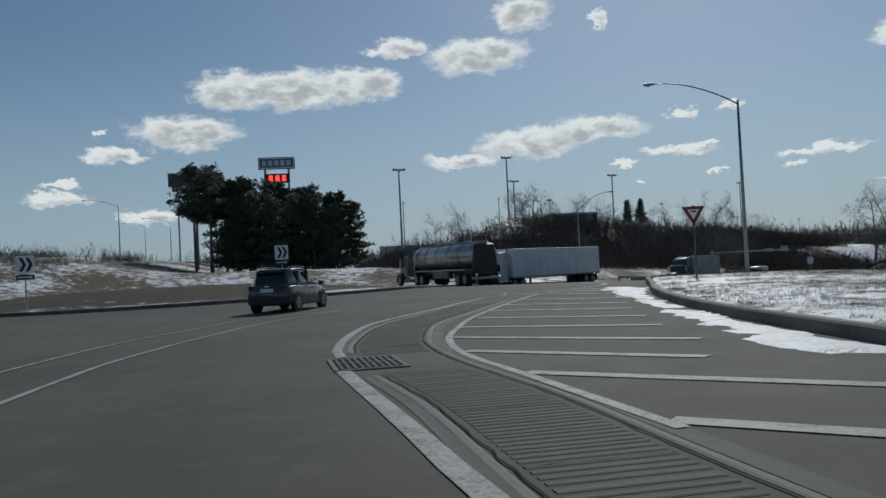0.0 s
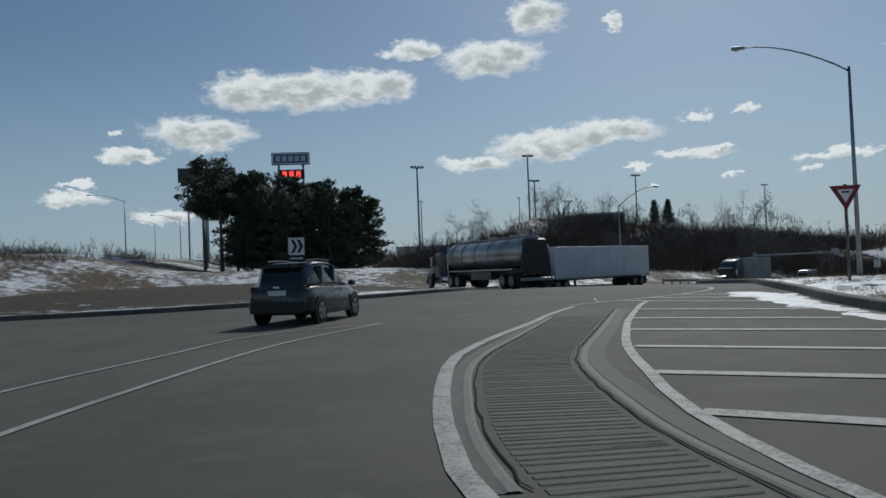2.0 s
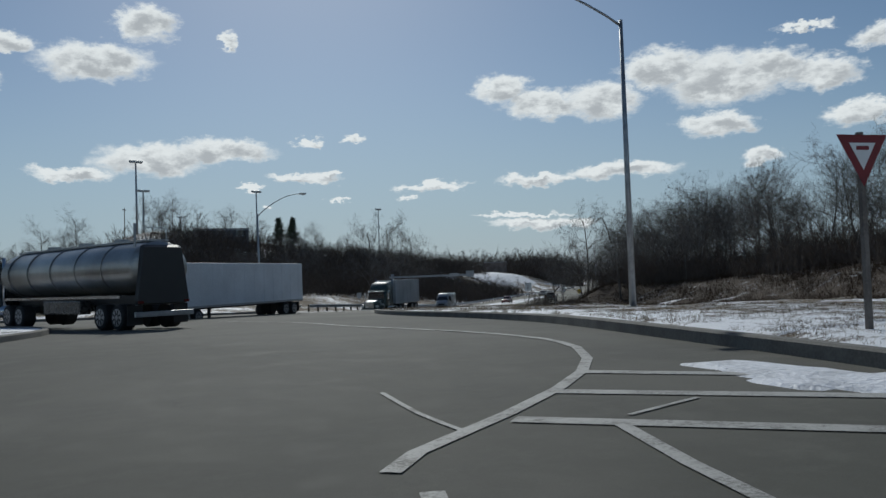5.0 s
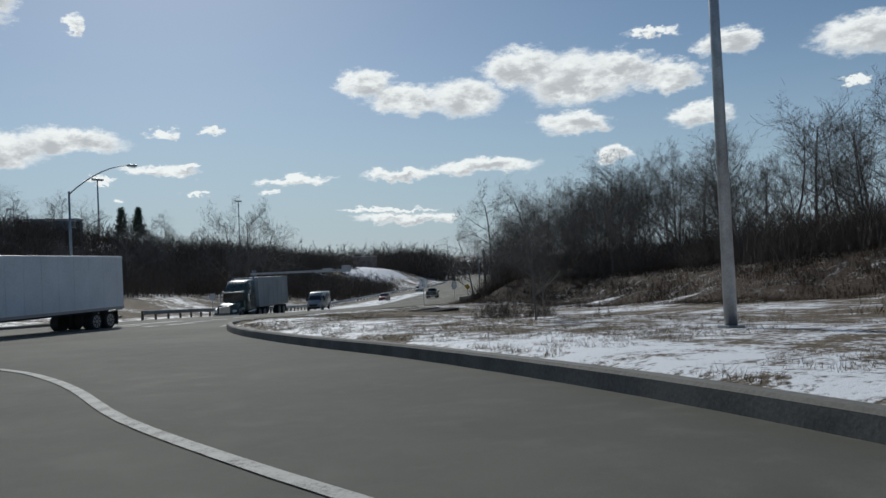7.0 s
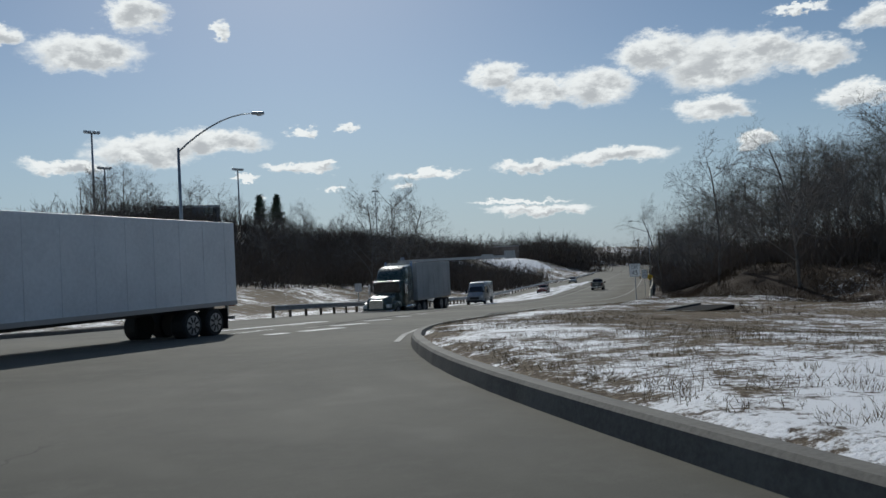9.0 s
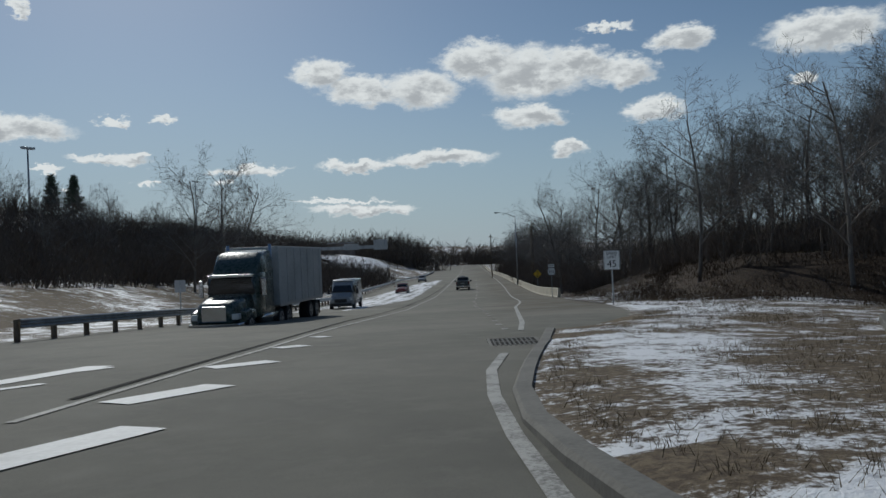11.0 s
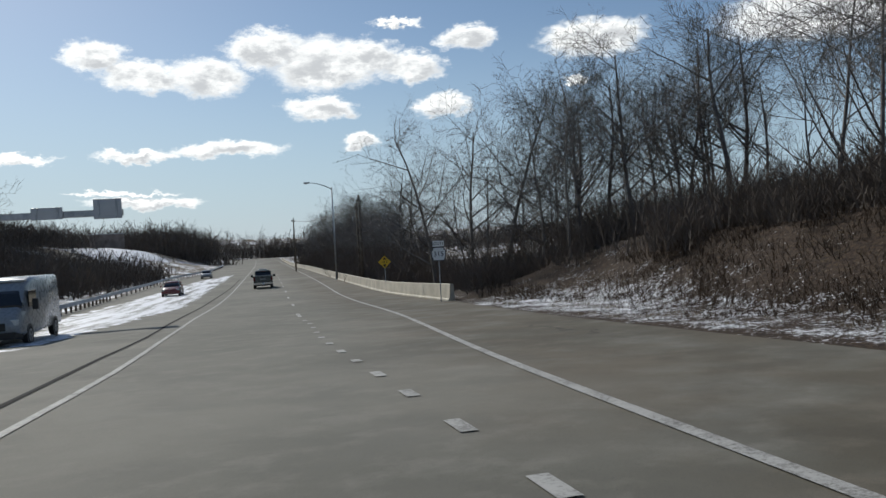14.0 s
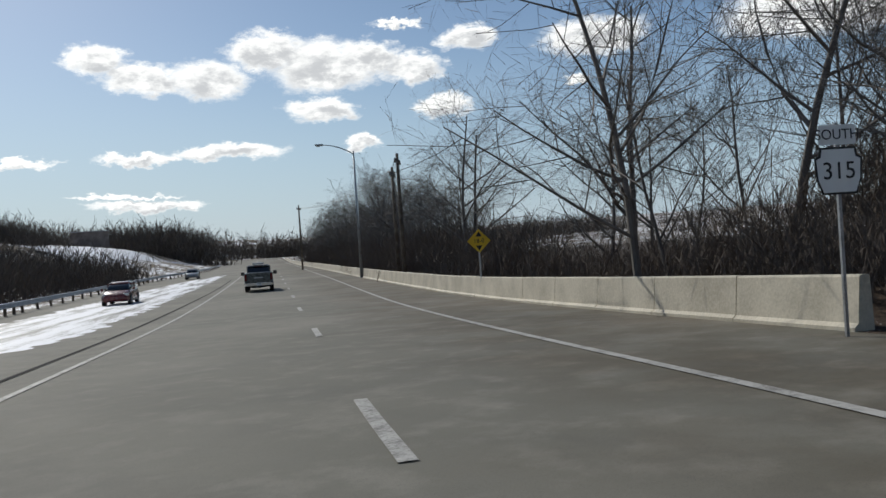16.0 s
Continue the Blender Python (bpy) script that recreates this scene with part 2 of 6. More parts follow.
def slush_material():
    """Old snow driven into streaks along the road, asphalt showing through."""
    m, tree, b = material("streaky_snow", 0.6, spec=0.3)
    q = place(tree)
    both = tree.nodes.new("ShaderNodeCombineXYZ")
    tree.links.new(math_node(tree, "MULTIPLY", vec_node(tree, "DOT_PRODUCT", q, (0.66, 0.75, 0)), 0.10), both.inputs[0])
    tree.links.new(vec_node(tree, "DOT_PRODUCT", q, (-0.75, 0.66, 0)), both.inputs[1])
    n1, n2 = noise_node(tree, both.outputs[0], 0.9, 7, 0.65), noise_node(tree, q, 6, 5, 0.7)
    f = math_node(tree, "ADD", math_node(tree, "MULTIPLY", n1, 0.75), math_node(tree, "MULTIPLY", n2, 0.25))
    tree.links.new(mix_col(tree, ramp(tree, f, 0.40, 0.54), (0.15, 0.145, 0.13), (0.78, 0.79, 0.82)), b.inputs["Base Color"])
    bump(tree, b, n2, 0.5, 0.03)
    return m


SLUSH = slush_material()
CONCRETE = varied("concrete", (0.36, 0.325, 0.25), (0.58, 0.53, 0.42), 0.9, 18, 0.75, relief=0.3, lo=0.3, hi=0.68)
KERB = varied("kerb_concrete", (0.085, 0.08, 0.07), (0.175, 0.167, 0.145), 1.2, 20, 0.8, relief=0.4, lo=0.3, hi=0.68)
LIP_STONE = varied("pale_lip_concrete", (0.105, 0.10, 0.09), (0.19, 0.185, 0.165), 1.2, 20, 0.8, relief=0.4)
GUTTER = varied("dirty_gutter_concrete", (0.075, 0.072, 0.062), (0.14, 0.135, 0.115), 0.9, 16, 0.85, relief=0.4)
BARK = varied("bark", (0.09, 0.08, 0.07), (0.26, 0.235, 0.21), 1.8, 30, 0.85, spec=0.2, relief=0.5, island=0.4)
TWIG = varied("brushwood", (0.075, 0.062, 0.052), (0.20, 0.165, 0.135), 0.5, 12, 0.9, spec=0.15, relief=0, island=0.6)
NEEDLE = varied("pine_needles", (0.045, 0.06, 0.04), (0.12, 0.145, 0.09), 0.5, 6, 0.7, spec=0.25, relief=0, island=0.5)
STEEL = varied("galvanised_steel", (0.26, 0.27, 0.28), (0.46, 0.47, 0.48), 2.5, 30, 0.45, 0.75, relief=0.1)
CRACK = plain("tar", (0.02, 0.019, 0.018), 0.9, 0, 0.1)
WHITE = plain("white_sheeting", (0.78, 0.78, 0.76), 0.45)
BLACK = plain("black_paint", (0.015, 0.015, 0.016), 0.45)
RED = plain("red_sheeting", (0.19, 0.016, 0.019), 0.45)
YELLOW = plain("yellow_sheeting", (0.75, 0.48, 0.02), 0.45)
ALU = plain("bare_aluminium", (0.42, 0.42, 0.43), 0.45, 0.8)
IRON = plain("dark_cast_iron", (0.045, 0.043, 0.04), 0.65, 0.3)
WOOD = varied("weathered_wood", (0.09, 0.07, 0.05), (0.22, 0.18, 0.14), 2, 30, 0.85, spec=0.2)
RUBBER = plain("tyre_rubber", (0.018, 0.018, 0.018), 0.8)
CHROME = plain("chrome", (0.62, 0.62, 0.63), 0.18, 1.0)
GLASS = plain("dark_car_glass", (0.012, 0.014, 0.016), 0.06, 0.0, 0.9)
LAMP_RED = plain("red_lamp_lens", (0.12, 0.008, 0.008), 0.2)
LAMP_CLEAR = plain("clear_lamp_lens", (0.65, 0.65, 0.62), 0.12)


# ---------------------------------------------------------------- helpers for building
def link(name, bm, mat, parent=None, smooth=False):
    me = bpy.data.meshes.new(name)
    bm.to_mesh(me)
    bm.free()
    for m in (mat if isinstance(mat, (list, tuple)) else [mat]):
        me.materials.append(m)
    if smooth:
        me.polygons.foreach_set("use_smooth", [True] * len(me.polygons))
    ob = new(name, me)
    if parent is not None:
        ob.parent = parent
    return ob


def part(name, bm, mat, parent, label="", smooth=False):
    ob = link(name, bm, mat, parent, smooth)
    return tagged(ob, label) if label else ob


def mesh_of(name, verts, faces, mat, parent=None, smooth=False):
    me = bpy.data.meshes.new(name)
    me.from_pydata(verts, [], faces)
    me.materials.append(mat)
    if smooth:
        me.polygons.foreach_set("use_smooth", [True] * len(me.polygons))
    ob = new(name, me)
    if parent is not None:
        ob.parent = parent
    return ob


def box(bm, x0, x1, y0, y1, z0, z1, bevel=0.0, m=None):
    r = bmesh.ops.create_cube(bm, size=1.0)["verts"]
    bmesh.ops.scale(bm, vec=(x1 - x0, y1 - y0, z1 - z0), verts=r)
    bmesh.ops.translate(bm, vec=((x0 + x1) / 2, (y0 + y1) / 2, (z0 + z1) / 2), verts=r)
    if bevel:
        edges = list({e for v in r for e in v.link_edges})
        r = bmesh.ops.bevel(bm, geom=edges, offset=bevel, segments=2, affect="EDGES", profile=0.5)["verts"]
        r = list({v for v in r})
    if m is not None:
        bmesh.ops.transform(bm, matrix=m, verts=r)
    return bm


def boxes(*specs, bevel=0.0):
    bm = bmesh.new()
    for s in specs:
        box(bm, *s, bevel=bevel)
    return bm


def tube(bm, points, radii, sides=8, caps=True):
    """A tapered tube through points."""
    rings = []
    for i, p in enumerate(points):
        p = Vector(p)
        a, c = Vector(points[max(i - 1, 0)]), Vector(points[min(i + 1, len(points) - 1)])
        d = (c - a).normalized()
        u = d.cross(Vector((0, 0, 1)) if abs(d.z) < 0.9 else Vector((1, 0, 0))).normalized()
        w = d.cross(u)
        r = radii[i] if isinstance(radii, (list, tuple)) else radii
        rings.append([bm.verts.new(p + u * (r * math.cos(2 * math.pi * k / sides)) + w * (r * math.sin(2 * math.pi * k / sides))) for k in range(sides)])
    for r0, r1 in zip(rings, rings[1:]):
        for k in range(sides):
            bm.faces.new((r0[k], r0[(k + 1) % sides], r1[(k + 1) % sides], r1[k]))
    if caps:
        bm.faces.new(rings[0][::-1])
        bm.faces.new(rings[-1])
    return bm


def thing(name, m, label, category, group="", kind=""):
    ob = new(name)
    ob.empty_display_size = 0.2
    ob.matrix_world = m
    return tagged(ob, label, category, group, kind)


# ---------------------------------------------------------------- lie of the land
def smooth(a, b, x):
    t = min(1.0, max(0.0, (x - a) / (b - a)))
    return t * t * (3 - 2 * t)


PROFILE = [(-400, 0), (20, 0), (42, .15), (52, -.05), (72, -.58), (89, -1.05), (112, -1.85), (140, -3.1), (180, -4.3), (270, -5), (420, -5.5), (900, -3), (2000, 4), (6000, 20)]


def base(x, y):
    """Height of the road's surface."""
    s = x * .56 + y * .83
    n = len(PROFILE)
    for i in range(n - 1):
        (a, za), (b, zb) = PROFILE[i], PROFILE[i + 1]
        if s <= b or i == n - 2:
            f = min(1, max(0, (s - a) / (b - a)))
            (p, zp), (q, zq) = PROFILE[max(0, i - 1)], PROFILE[min(n - 1, i + 2)]
            m0 = (zb - zp) / (b - p) * (b - a)
            m1 = (zq - za) / (q - a) * (b - a)
            return (2 * f ** 3 - 3 * f * f + 1) * za + (f ** 3 - 2 * f * f + f) * m0 + (3 * f * f - 2 * f ** 3) * zb + (f ** 3 - f * f) * m1


SEGMENTS = {}


def near(line, x, y):
    """Distance to a polyline, with the sign of the side: positive on its right."""
    if id(line) not in SEGMENTS:
        q = np.array(line, float)
        d = q[1:] - q[:-1]
        SEGMENTS[id(line)] = (line, q[:-1, 0].copy(), q[:-1, 1].copy(), d[:, 0].copy(), d[:, 1].copy(), 1 / (d ** 2).sum(1))
    _, ax, ay, dx, dy, inv = SEGMENTS[id(line)]
    px, py = x - ax, y - ay
    f = np.clip((px * dx + py * dy) * inv, 0, 1)
    qx, qy = px - f * dx, py - f * dy
    d2 = qx * qx + qy * qy
    i = int(d2.argmin())
    return math.sqrt(d2[i]) * (1 if dx[i] * qy[i] - dy[i] * qx[i] < 0 else -1)


def curve(points, step=1.5):
    """A smooth line through points (Catmull-Rom)."""
    out = []
    n = len(points)
    for i in range(n - 1):
        p0, p1, p2, p3 = (Vector(points[max(0, min(n - 1, i + k))]) for k in (-1, 0, 1, 2))
        count = max(1, int((p2 - p1).length / step))
        for j in range(count):
            t = j / count
            q = 0.5 * ((2 * p1) + (p2 - p0) * t + (2 * p0 - 5 * p1 + 4 * p2 - p3) * t * t + (3 * p1 - p0 - 3 * p2 + p3) * t ** 3)
            out.append(tuple(q))
    out.append(tuple(points[-1]))
    return out


KERB_LINE = curve([(6.6, -40), (6.5, 0), (6.3, 12), (6.5, 20), (7.6, 29), (9.2, 36), (10.8, 43), (13.0, 50.5), (14.4, 57.5), (15.2, 64), (16.6, 71.5), (18.2, 77), (20.3, 82), (23.9, 88.0), (27.9, 92.0), (30.7, 94.4), (31.8, 95.4), (33.6, 97.0)])
EDGE_LINE = curve([(33.6, 97.0), (35.3, 96.9), (38.4, 98.2), (41.9, 100.8), (45.0, 103.6), (48.8, 107.3), (58.5, 117.8), (70.0, 130.2), (76.0, 137.2), (84.0, 146.4), (111, 177.0), (150, 222), (208, 290), (330, 430)], 3)
LEFT_LINE = curve([(318, 452), (205, 320), (160, 268), (122, 228), (87, 187), (62, 156.5), (44.5, 135.5), (33, 121.5), (24, 113.2), (15, 105.5), (8, 100), (-6, 100.5), (-19, 100), (-36, 95), (-50, 82), (-56, 64), (-54, 46), (-44, 33), (-32, 22), (-22, 12), (-17, 0), (-15, -40)], 3)
ISLAND = (-21.0, 61.5, 20.3)
BANK_TOE = [(20, -60), (26, 0), (33, 30), (41, 58), (48, 78), (53.5, 96), (53.0, 107), (59.5, 115.0), (65.3, 120.8), (70.5, 126.8)]
RIGHT_SIDE = KERB_LINE + EDGE_LINE[1:]
LEFT_SIDE = LEFT_LINE[::-1]
WOOD_EDGE = KERB_LINE[-6:] + EDGE_LINE
ROAD_OUTLINE = KERB_LINE + EDGE_LINE[1:] + LEFT_LINE


POLYGONS = {}


def inside(poly, x, y):
    if id(poly) not in POLYGONS:
        q = np.array(poly, float)
        r = np.roll(q, 1, 0)
        dy = np.where(r[:, 1] == q[:, 1], 1e-12, r[:, 1] - q[:, 1])
        POLYGONS[id(poly)] = (poly, q[:, 0].copy(), q[:, 1].copy(), r[:, 1].copy(), (r[:, 0] - q[:, 0]) / dy)
    _, qx, qy, ry, slope = POLYGONS[id(poly)]
    cross = ((qy > y) != (ry > y)) & (x < slope * (y - qy) + qx)
    return bool(np.count_nonzero(cross) & 1)


def terrain(x, y):
    """Height of the ground off the road."""
    z = base(x, y)
    right = near(RIGHT_SIDE, x, y)
    left = near(LEFT_SIDE, x, y)
    if right > 0:
        z += (0.24 - .18 * smooth(78, 91, y)) * (1 - smooth(100, 112, y)) * (1 - smooth(6, 16, right)) - 0.45 * smooth(2, 14, right) * smooth(60, 80, y) * (1 - smooth(104, 112, y))
        b = near(BANK_TOE, x, y)
        if y < 134 and b > 0:
            fade = 1 - .9 * smooth(112, 126, y - (x - 66) * .9)
            z += fade * (2.6 * smooth(0, 7, b) + 2.4 * smooth(6, 40, b))
        if y > 110:
            z -= 0.9 * smooth(1.5, 14, right) * smooth(118, 136, y + (72 - x) * 0.6)
        z += 14 * smooth(60, 500, right)
    elif left < 0:
        d = -left
        z += 0.14 * (1 - smooth(110, 118, y)) * (1 - smooth(6, 16, d))
        z += 3.4 * smooth(5, 26, d) * smooth(60, 112, y + max(0, -x - 20) * 1.2)
        z += 3.2 * smooth(10, 40, d) * smooth(-38, -60, x) * (1 - smooth(170, 230, y))
        ridge = smooth(-14, 24, x) * smooth(95, 130, y)
        z += 4.0 * smooth(6, 30, d) * smooth(240, 275, y) * (1 - smooth(360, 400, y)) * (1 - smooth(34, 60, d))
        z += 16.0 * smooth(24, 78, d) * ridge * (1 - .55 * smooth(240, 420, y)) + 7.0 * smooth(50, 170, d) * (1 - ridge) + 4 * smooth(170, 420, d)
    return z


def soil(x, y):
    """The ground with its gentle unevenness."""
    return terrain(x, y) + 0.22 * noise.noise((x * .12, y * .12, 0)) * smooth(1.5, 9, abs(near(ROAD_OUTLINE, x, y)))

# ---------------------------------------------------------------- ground and road
def sheet(points, edges, keep, height):
    """Triangles over the plan's points, with edges kept, where keep(x, y) holds."""
    vs, _, fs, *_ = geometry.delaunay_2d_cdt([Vector(p) for p in points], edges, [], 0, 1e-4)
    verts = [(v.x, v.y, height(v.x, v.y)) for v in vs]
    faces = []
    for f in fs:
        cx, cy = sum(vs[i].x for i in f) / len(f), sum(vs[i].y for i in f) / len(f)
        if keep(cx, cy):
            faces.append(list(f))
    return verts, faces


def ring(points, start=0):
    n = len(points)
    return [(start + i, start + (i + 1) % n) for i in range(n)]


CIRCLE = [(ISLAND[0] + ISLAND[2] * math.cos(a * math.pi / 40), ISLAND[1] + ISLAND[2] * math.sin(a * math.pi / 40)) for a in range(80)]


def on_road(x, y):
    return inside(ROAD_OUTLINE, x, y) and math.hypot(x - ISLAND[0], y - ISLAND[1]) > ISLAND[2]


def build_road():
    pts = list(ROAD_OUTLINE) + CIRCLE
    edges = ring(ROAD_OUTLINE) + ring(CIRCLE, len(ROAD_OUTLINE))
    y = -38.0
    while y < 425:
        step = 2.2 if y < 190 else 8
        x = -54.0
        while x < 320:
            if on_road(x, y):
                pts.append((x + 0.01 * math.sin(y), y))
            x += step
        y += step
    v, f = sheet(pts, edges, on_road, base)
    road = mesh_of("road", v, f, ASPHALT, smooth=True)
    # grit and brown dirt on the right shoulder
    dirt = road.data.attributes.new("dirt", "FLOAT", "POINT")
    dirt.data.foreach_set("value", [smooth(-6.2, -4.4, near(EDGE_LINE, q.co.x, q.co.y)) * smooth(102, 110, q.co.y) for q in road.data.vertices])
    tagged(road, "worn grey asphalt road of a roundabout", "road", kind="structure")


def build_ground():
    pts = list(ROAD_OUTLINE)
    edges = ring(ROAD_OUTLINE)
    xs = sorted({*range(-70, 150, 3), *range(-200, -70, 12), *range(150, 330, 12), *range(-900, -200, 60), *range(330, 1000, 60), -4500, -3000, -2000, -1300, 1300, 2000, 3000, 4500})
    ys = sorted({*range(-40, 215, 3), *range(215, 470, 12), *range(-150, -40, 15), *range(470, 1100, 60), -4500, -2500, -1200, -600, -300, 1400, 2000, 3000, 4500})
    for x in xs:
        for y in ys:
            if not inside(ROAD_OUTLINE, x, y):
                pts.append((x, y + 0.013 * math.sin(x * 1.7)))
    x = 6.0
    while x < 78:
        y = 4.0
        while y < 132:
            if not inside(ROAD_OUTLINE, x, y) and 0.5 < near(RIGHT_SIDE, x, y) < 13:
                pts.append((x, y + 0.017 * math.sin(x * 2.1)))
            y += 1.3
        x += 1.3
    v, f = sheet(pts, edges, lambda x, y: not inside(ROAD_OUTLINE, x, y), soil)
    ground = mesh_of("ground", v, f, MEADOW, smooth=True)
    ground.data.materials.append(LITTER)
    for poly in ground.data.polygons:
        c = poly.center
        if 30 < c.x < 230 and 20 < c.y < 300 and near(RIGHT_SIDE, c.x, c.y) > (1.5 if c.y < 110 else 0) and (near(BANK_TOE, c.x, c.y) > .5 or c.y > 110):
            poly.material_index = 1
    # old snow lies thickest behind the kerb and at the foot of the bank
    cover = ground.data.attributes.new("snow_cover", "FLOAT", "POINT")
    amounts = []
    for q in ground.data.vertices:
        x, y = q.co.x, q.co.y
        a = 0.0
        if -20 < x < 130 and -20 < y < 200:
            e, b = near(RIGHT_SIDE, x, y), near(BANK_TOE, x, y)
            if e > 0:
                wide = 2.4 + 1.6 * noise.noise((x * .13, y * .13, 3)) + 1.5 * smooth(94, 104, y) * (1 - smooth(107, 112, y)) - 1.6 * smooth(109, 114, y)
                a = (1 - smooth(wide, wide + 2.5, e)) * (.85 - .3 * smooth(55, 75, y) * (1 - smooth(80, 96, y)))
                a = max(a, .55 * (1 - smooth(.8, 2.4, abs(b - .2))) * smooth(96, 106, y)) * (1 - smooth(130, 140, y))
                a += .4 * smooth(-1.5, 0, b) * (1 - smooth(1.5, 5, b)) * smooth(114, 118, y) * (1 - smooth(128, 133, y)) - .6 * smooth(.6, 1.6, b) * (1 - smooth(6, 9, b)) * smooth(96, 101, y) * (1 - smooth(109, 113, y))
                a += .12 * smooth(0, 2, b) * (1 - smooth(7, 11, b)) * (1 - smooth(104, 114, y)) - .3 * smooth(2.5, 5, b) * smooth(108, 116, y)
        if -20 < x < 60 and 74 < y < 99:
            e = near(RIGHT_SIDE, x, y)
            a -= .35 * smooth(76, 84, y) * (1 - smooth(96, 99, y)) * smooth(.9, 1.8, e) * (1 - smooth(9, 14, e))
            a -= 2.4 * smooth(76, 82, y) * (1 - smooth(.3, 1.25 + .6 * noise.noise((x * .5, y * .5, 9)), e)) * (e > 0)
        amounts.append(a)
    cover.data.foreach_set("value", amounts)
    tagged(ground, "dead grass and earth under patches of old snow", "ground", kind="structure")
    # the round island in the middle
    pts = list(CIRCLE) + [(ISLAND[0] + r * math.cos(a), ISLAND[1] + r * math.sin(a)) for r in (4, 8, 12, 15, 17.5) for a in [k * math.pi / 12 for k in range(24)]]
    h = lambda x, y: base(x, y) + 0.14 + 0.7 * smooth(19, 6, math.hypot(x - ISLAND[0], y - ISLAND[1])) + 0.08 * noise.noise((x * .4, y * .4, 7))
    v, f = sheet(pts, ring(CIRCLE), lambda x, y: True, h)
    island = mesh_of("island_ground", v, f, DARK_MEADOW, smooth=True)
    rim = island.data.attributes.new("snow_cover", "FLOAT", "POINT")
    rim.data.foreach_set("value", [2.2 * smooth(16.5, 19, math.hypot(q.co.x - ISLAND[0], q.co.y - ISLAND[1])) - .4 for q in island.data.vertices])
    tagged(island, "dark grass mound with a rim of snow inside the roundabout", "ground", kind="structure")


def ribbon(name, line, profile, height, mat, label, category, kind="structure"):
    """A profile of (offset to the right, height) pairs swept along a line in the plan."""
    verts, faces = [], []
    n = len(profile)
    for i, (x, y) in enumerate(line):
        ax, ay = line[max(0, i - 1)]
        bx, by = line[min(len(line) - 1, i + 1)]
        dx, dy = bx - ax, by - ay
        l = math.hypot(dx, dy) or 1
        for o, h in profile:
            px, py = x + o * dy / l, y - o * dx / l
            verts.append((px, py, height(px, py) + h))
        if i:
            for k in range(n - 1):
                a, b = (i - 1) * n + k, i * n + k
                faces.append((a, a + 1, b + 1, b))
    ob = mesh_of(name, verts, faces, mat)
    return tagged(ob, label, category, kind=kind)


def marking(line, width=0.15, mat=None, name="road_marking", label="worn white road line", lift=0.012):
    return ribbon(name, line, [(-width / 2, lift), (0, lift + 0.002), (width / 2, lift)], base, mat or PAINT, label, "road marking")


def dashes(line, on, off, width=0.12, start=0.0):
    pos, d = start, 0.0
    pieces, cur = [], []
    for (ax, ay), (bx, by) in zip(line, line[1:]):
        l = math.hypot(bx - ax, by - ay)
        k = max(1, int(l / 0.2))
        for j in range(k):
            q = (ax + (bx - ax) * j / k, ay + (by - ay) * j / k)
            if ((d + l * j / k - start) % (on + off)) < on and d + l * j / k >= start:
                cur.append(q)
            elif cur:
                pieces.append(cur)
                cur = []
        d += l
    for p in pieces:
        if len(p) > 2:
            marking([p[0], p[len(p) // 2], p[-1]], width)


build_road()
build_ground()
KERB_PROFILE = [(-0.03, 0.0), (0.0, 0.16), (0.04, 0.20), (0.21, 0.20), (0.25, 0.05)]
HIGH_PROFILE = [(-0.04, -.02), (-0.01, 0.21), (0.03, 0.25), (0.22, 0.25), (0.26, 0.05)]
ribbon("kerb", KERB_LINE, HIGH_PROFILE, lambda x, y: base(x, y) - .19 * smooth(78, 91, y), KERB, "grey concrete kerb stained by road dirt", "kerb")
ribbon("kerb", [p for p in LEFT_LINE if p[1] < 108], KERB_PROFILE, base, KERB, "grey concrete kerb beside the outer lane", "kerb")
ribbon("kerb", CIRCLE[::-1] + CIRCLE[-1:], KERB_PROFILE, base, KERB, "grey concrete kerb round the island", "kerb")

# lines
LANE = curve([(3.0, -20), (1.2, 0), (0.0, 5.7), (-1.44, 11.3), (-1.8, 12.9)], 1)
marking(LANE, 0.22)
marking(curve([(-1.75, 13.35), (-1.98, 14.5), (-2.1, 16), (-2.15, 18), (-2.1, 20.2), (-1.98, 21.5), (-1.67, 23), (-1.09, 25.2), (-.2, 28.1), (.42, 30.4), (1.54, 33.6)], 1), 0.18)
marking(curve([(1.5, 34.25), (1.95, 34.75), (2.69, 35.27), (3.48, 35.82), (4.86, 36.91), (6.01, 38.01), (7.03, 39.26), (8.0, 40.91), (8.62, 42.94), (8.7, 44.6), (8.6, 46.5), (8.3, 50), (8.2, 54), (8.5, 58), (8.55, 61), (8.3, 64), (7, 70)], 1), 0.18)
marking(curve([(2.95, 38.0), (2.72, 36.4), (2.68, 35.3)], .5), .07)
marking(curve([(4.39, 35.0), (5.63, 35.35)], .5), .07)
marking(curve([(-5.0, 6.0), (-5.8, 12), (-6.05, 15), (-5.95, 19.2), (-5.4, 25), (-3.9, 30.0)], 1), 0.12)
marking(curve([(-7.0, 6.0), (-7.6, 13.7), (-7.75, 18.9), (-7.2, 23), (-6.5, 27.5), (-3.95, 29.9)], 1), 0.12)
SEP = curve([(20.5, 92.5), (23.65, 95.9), (26.8, 99.2), (30.2, 103.05), (34.4, 107.5), (39.0, 112.4), (43.8, 117.9), (48.5, 123.3), (54.2, 130.2), (58.1, 134.8), (64.0, 141.8), (71.9, 150.8), (88.3, 169.4), (128, 214.8), (200, 297), (320, 436)], 3)
marking(SEP, 0.14)
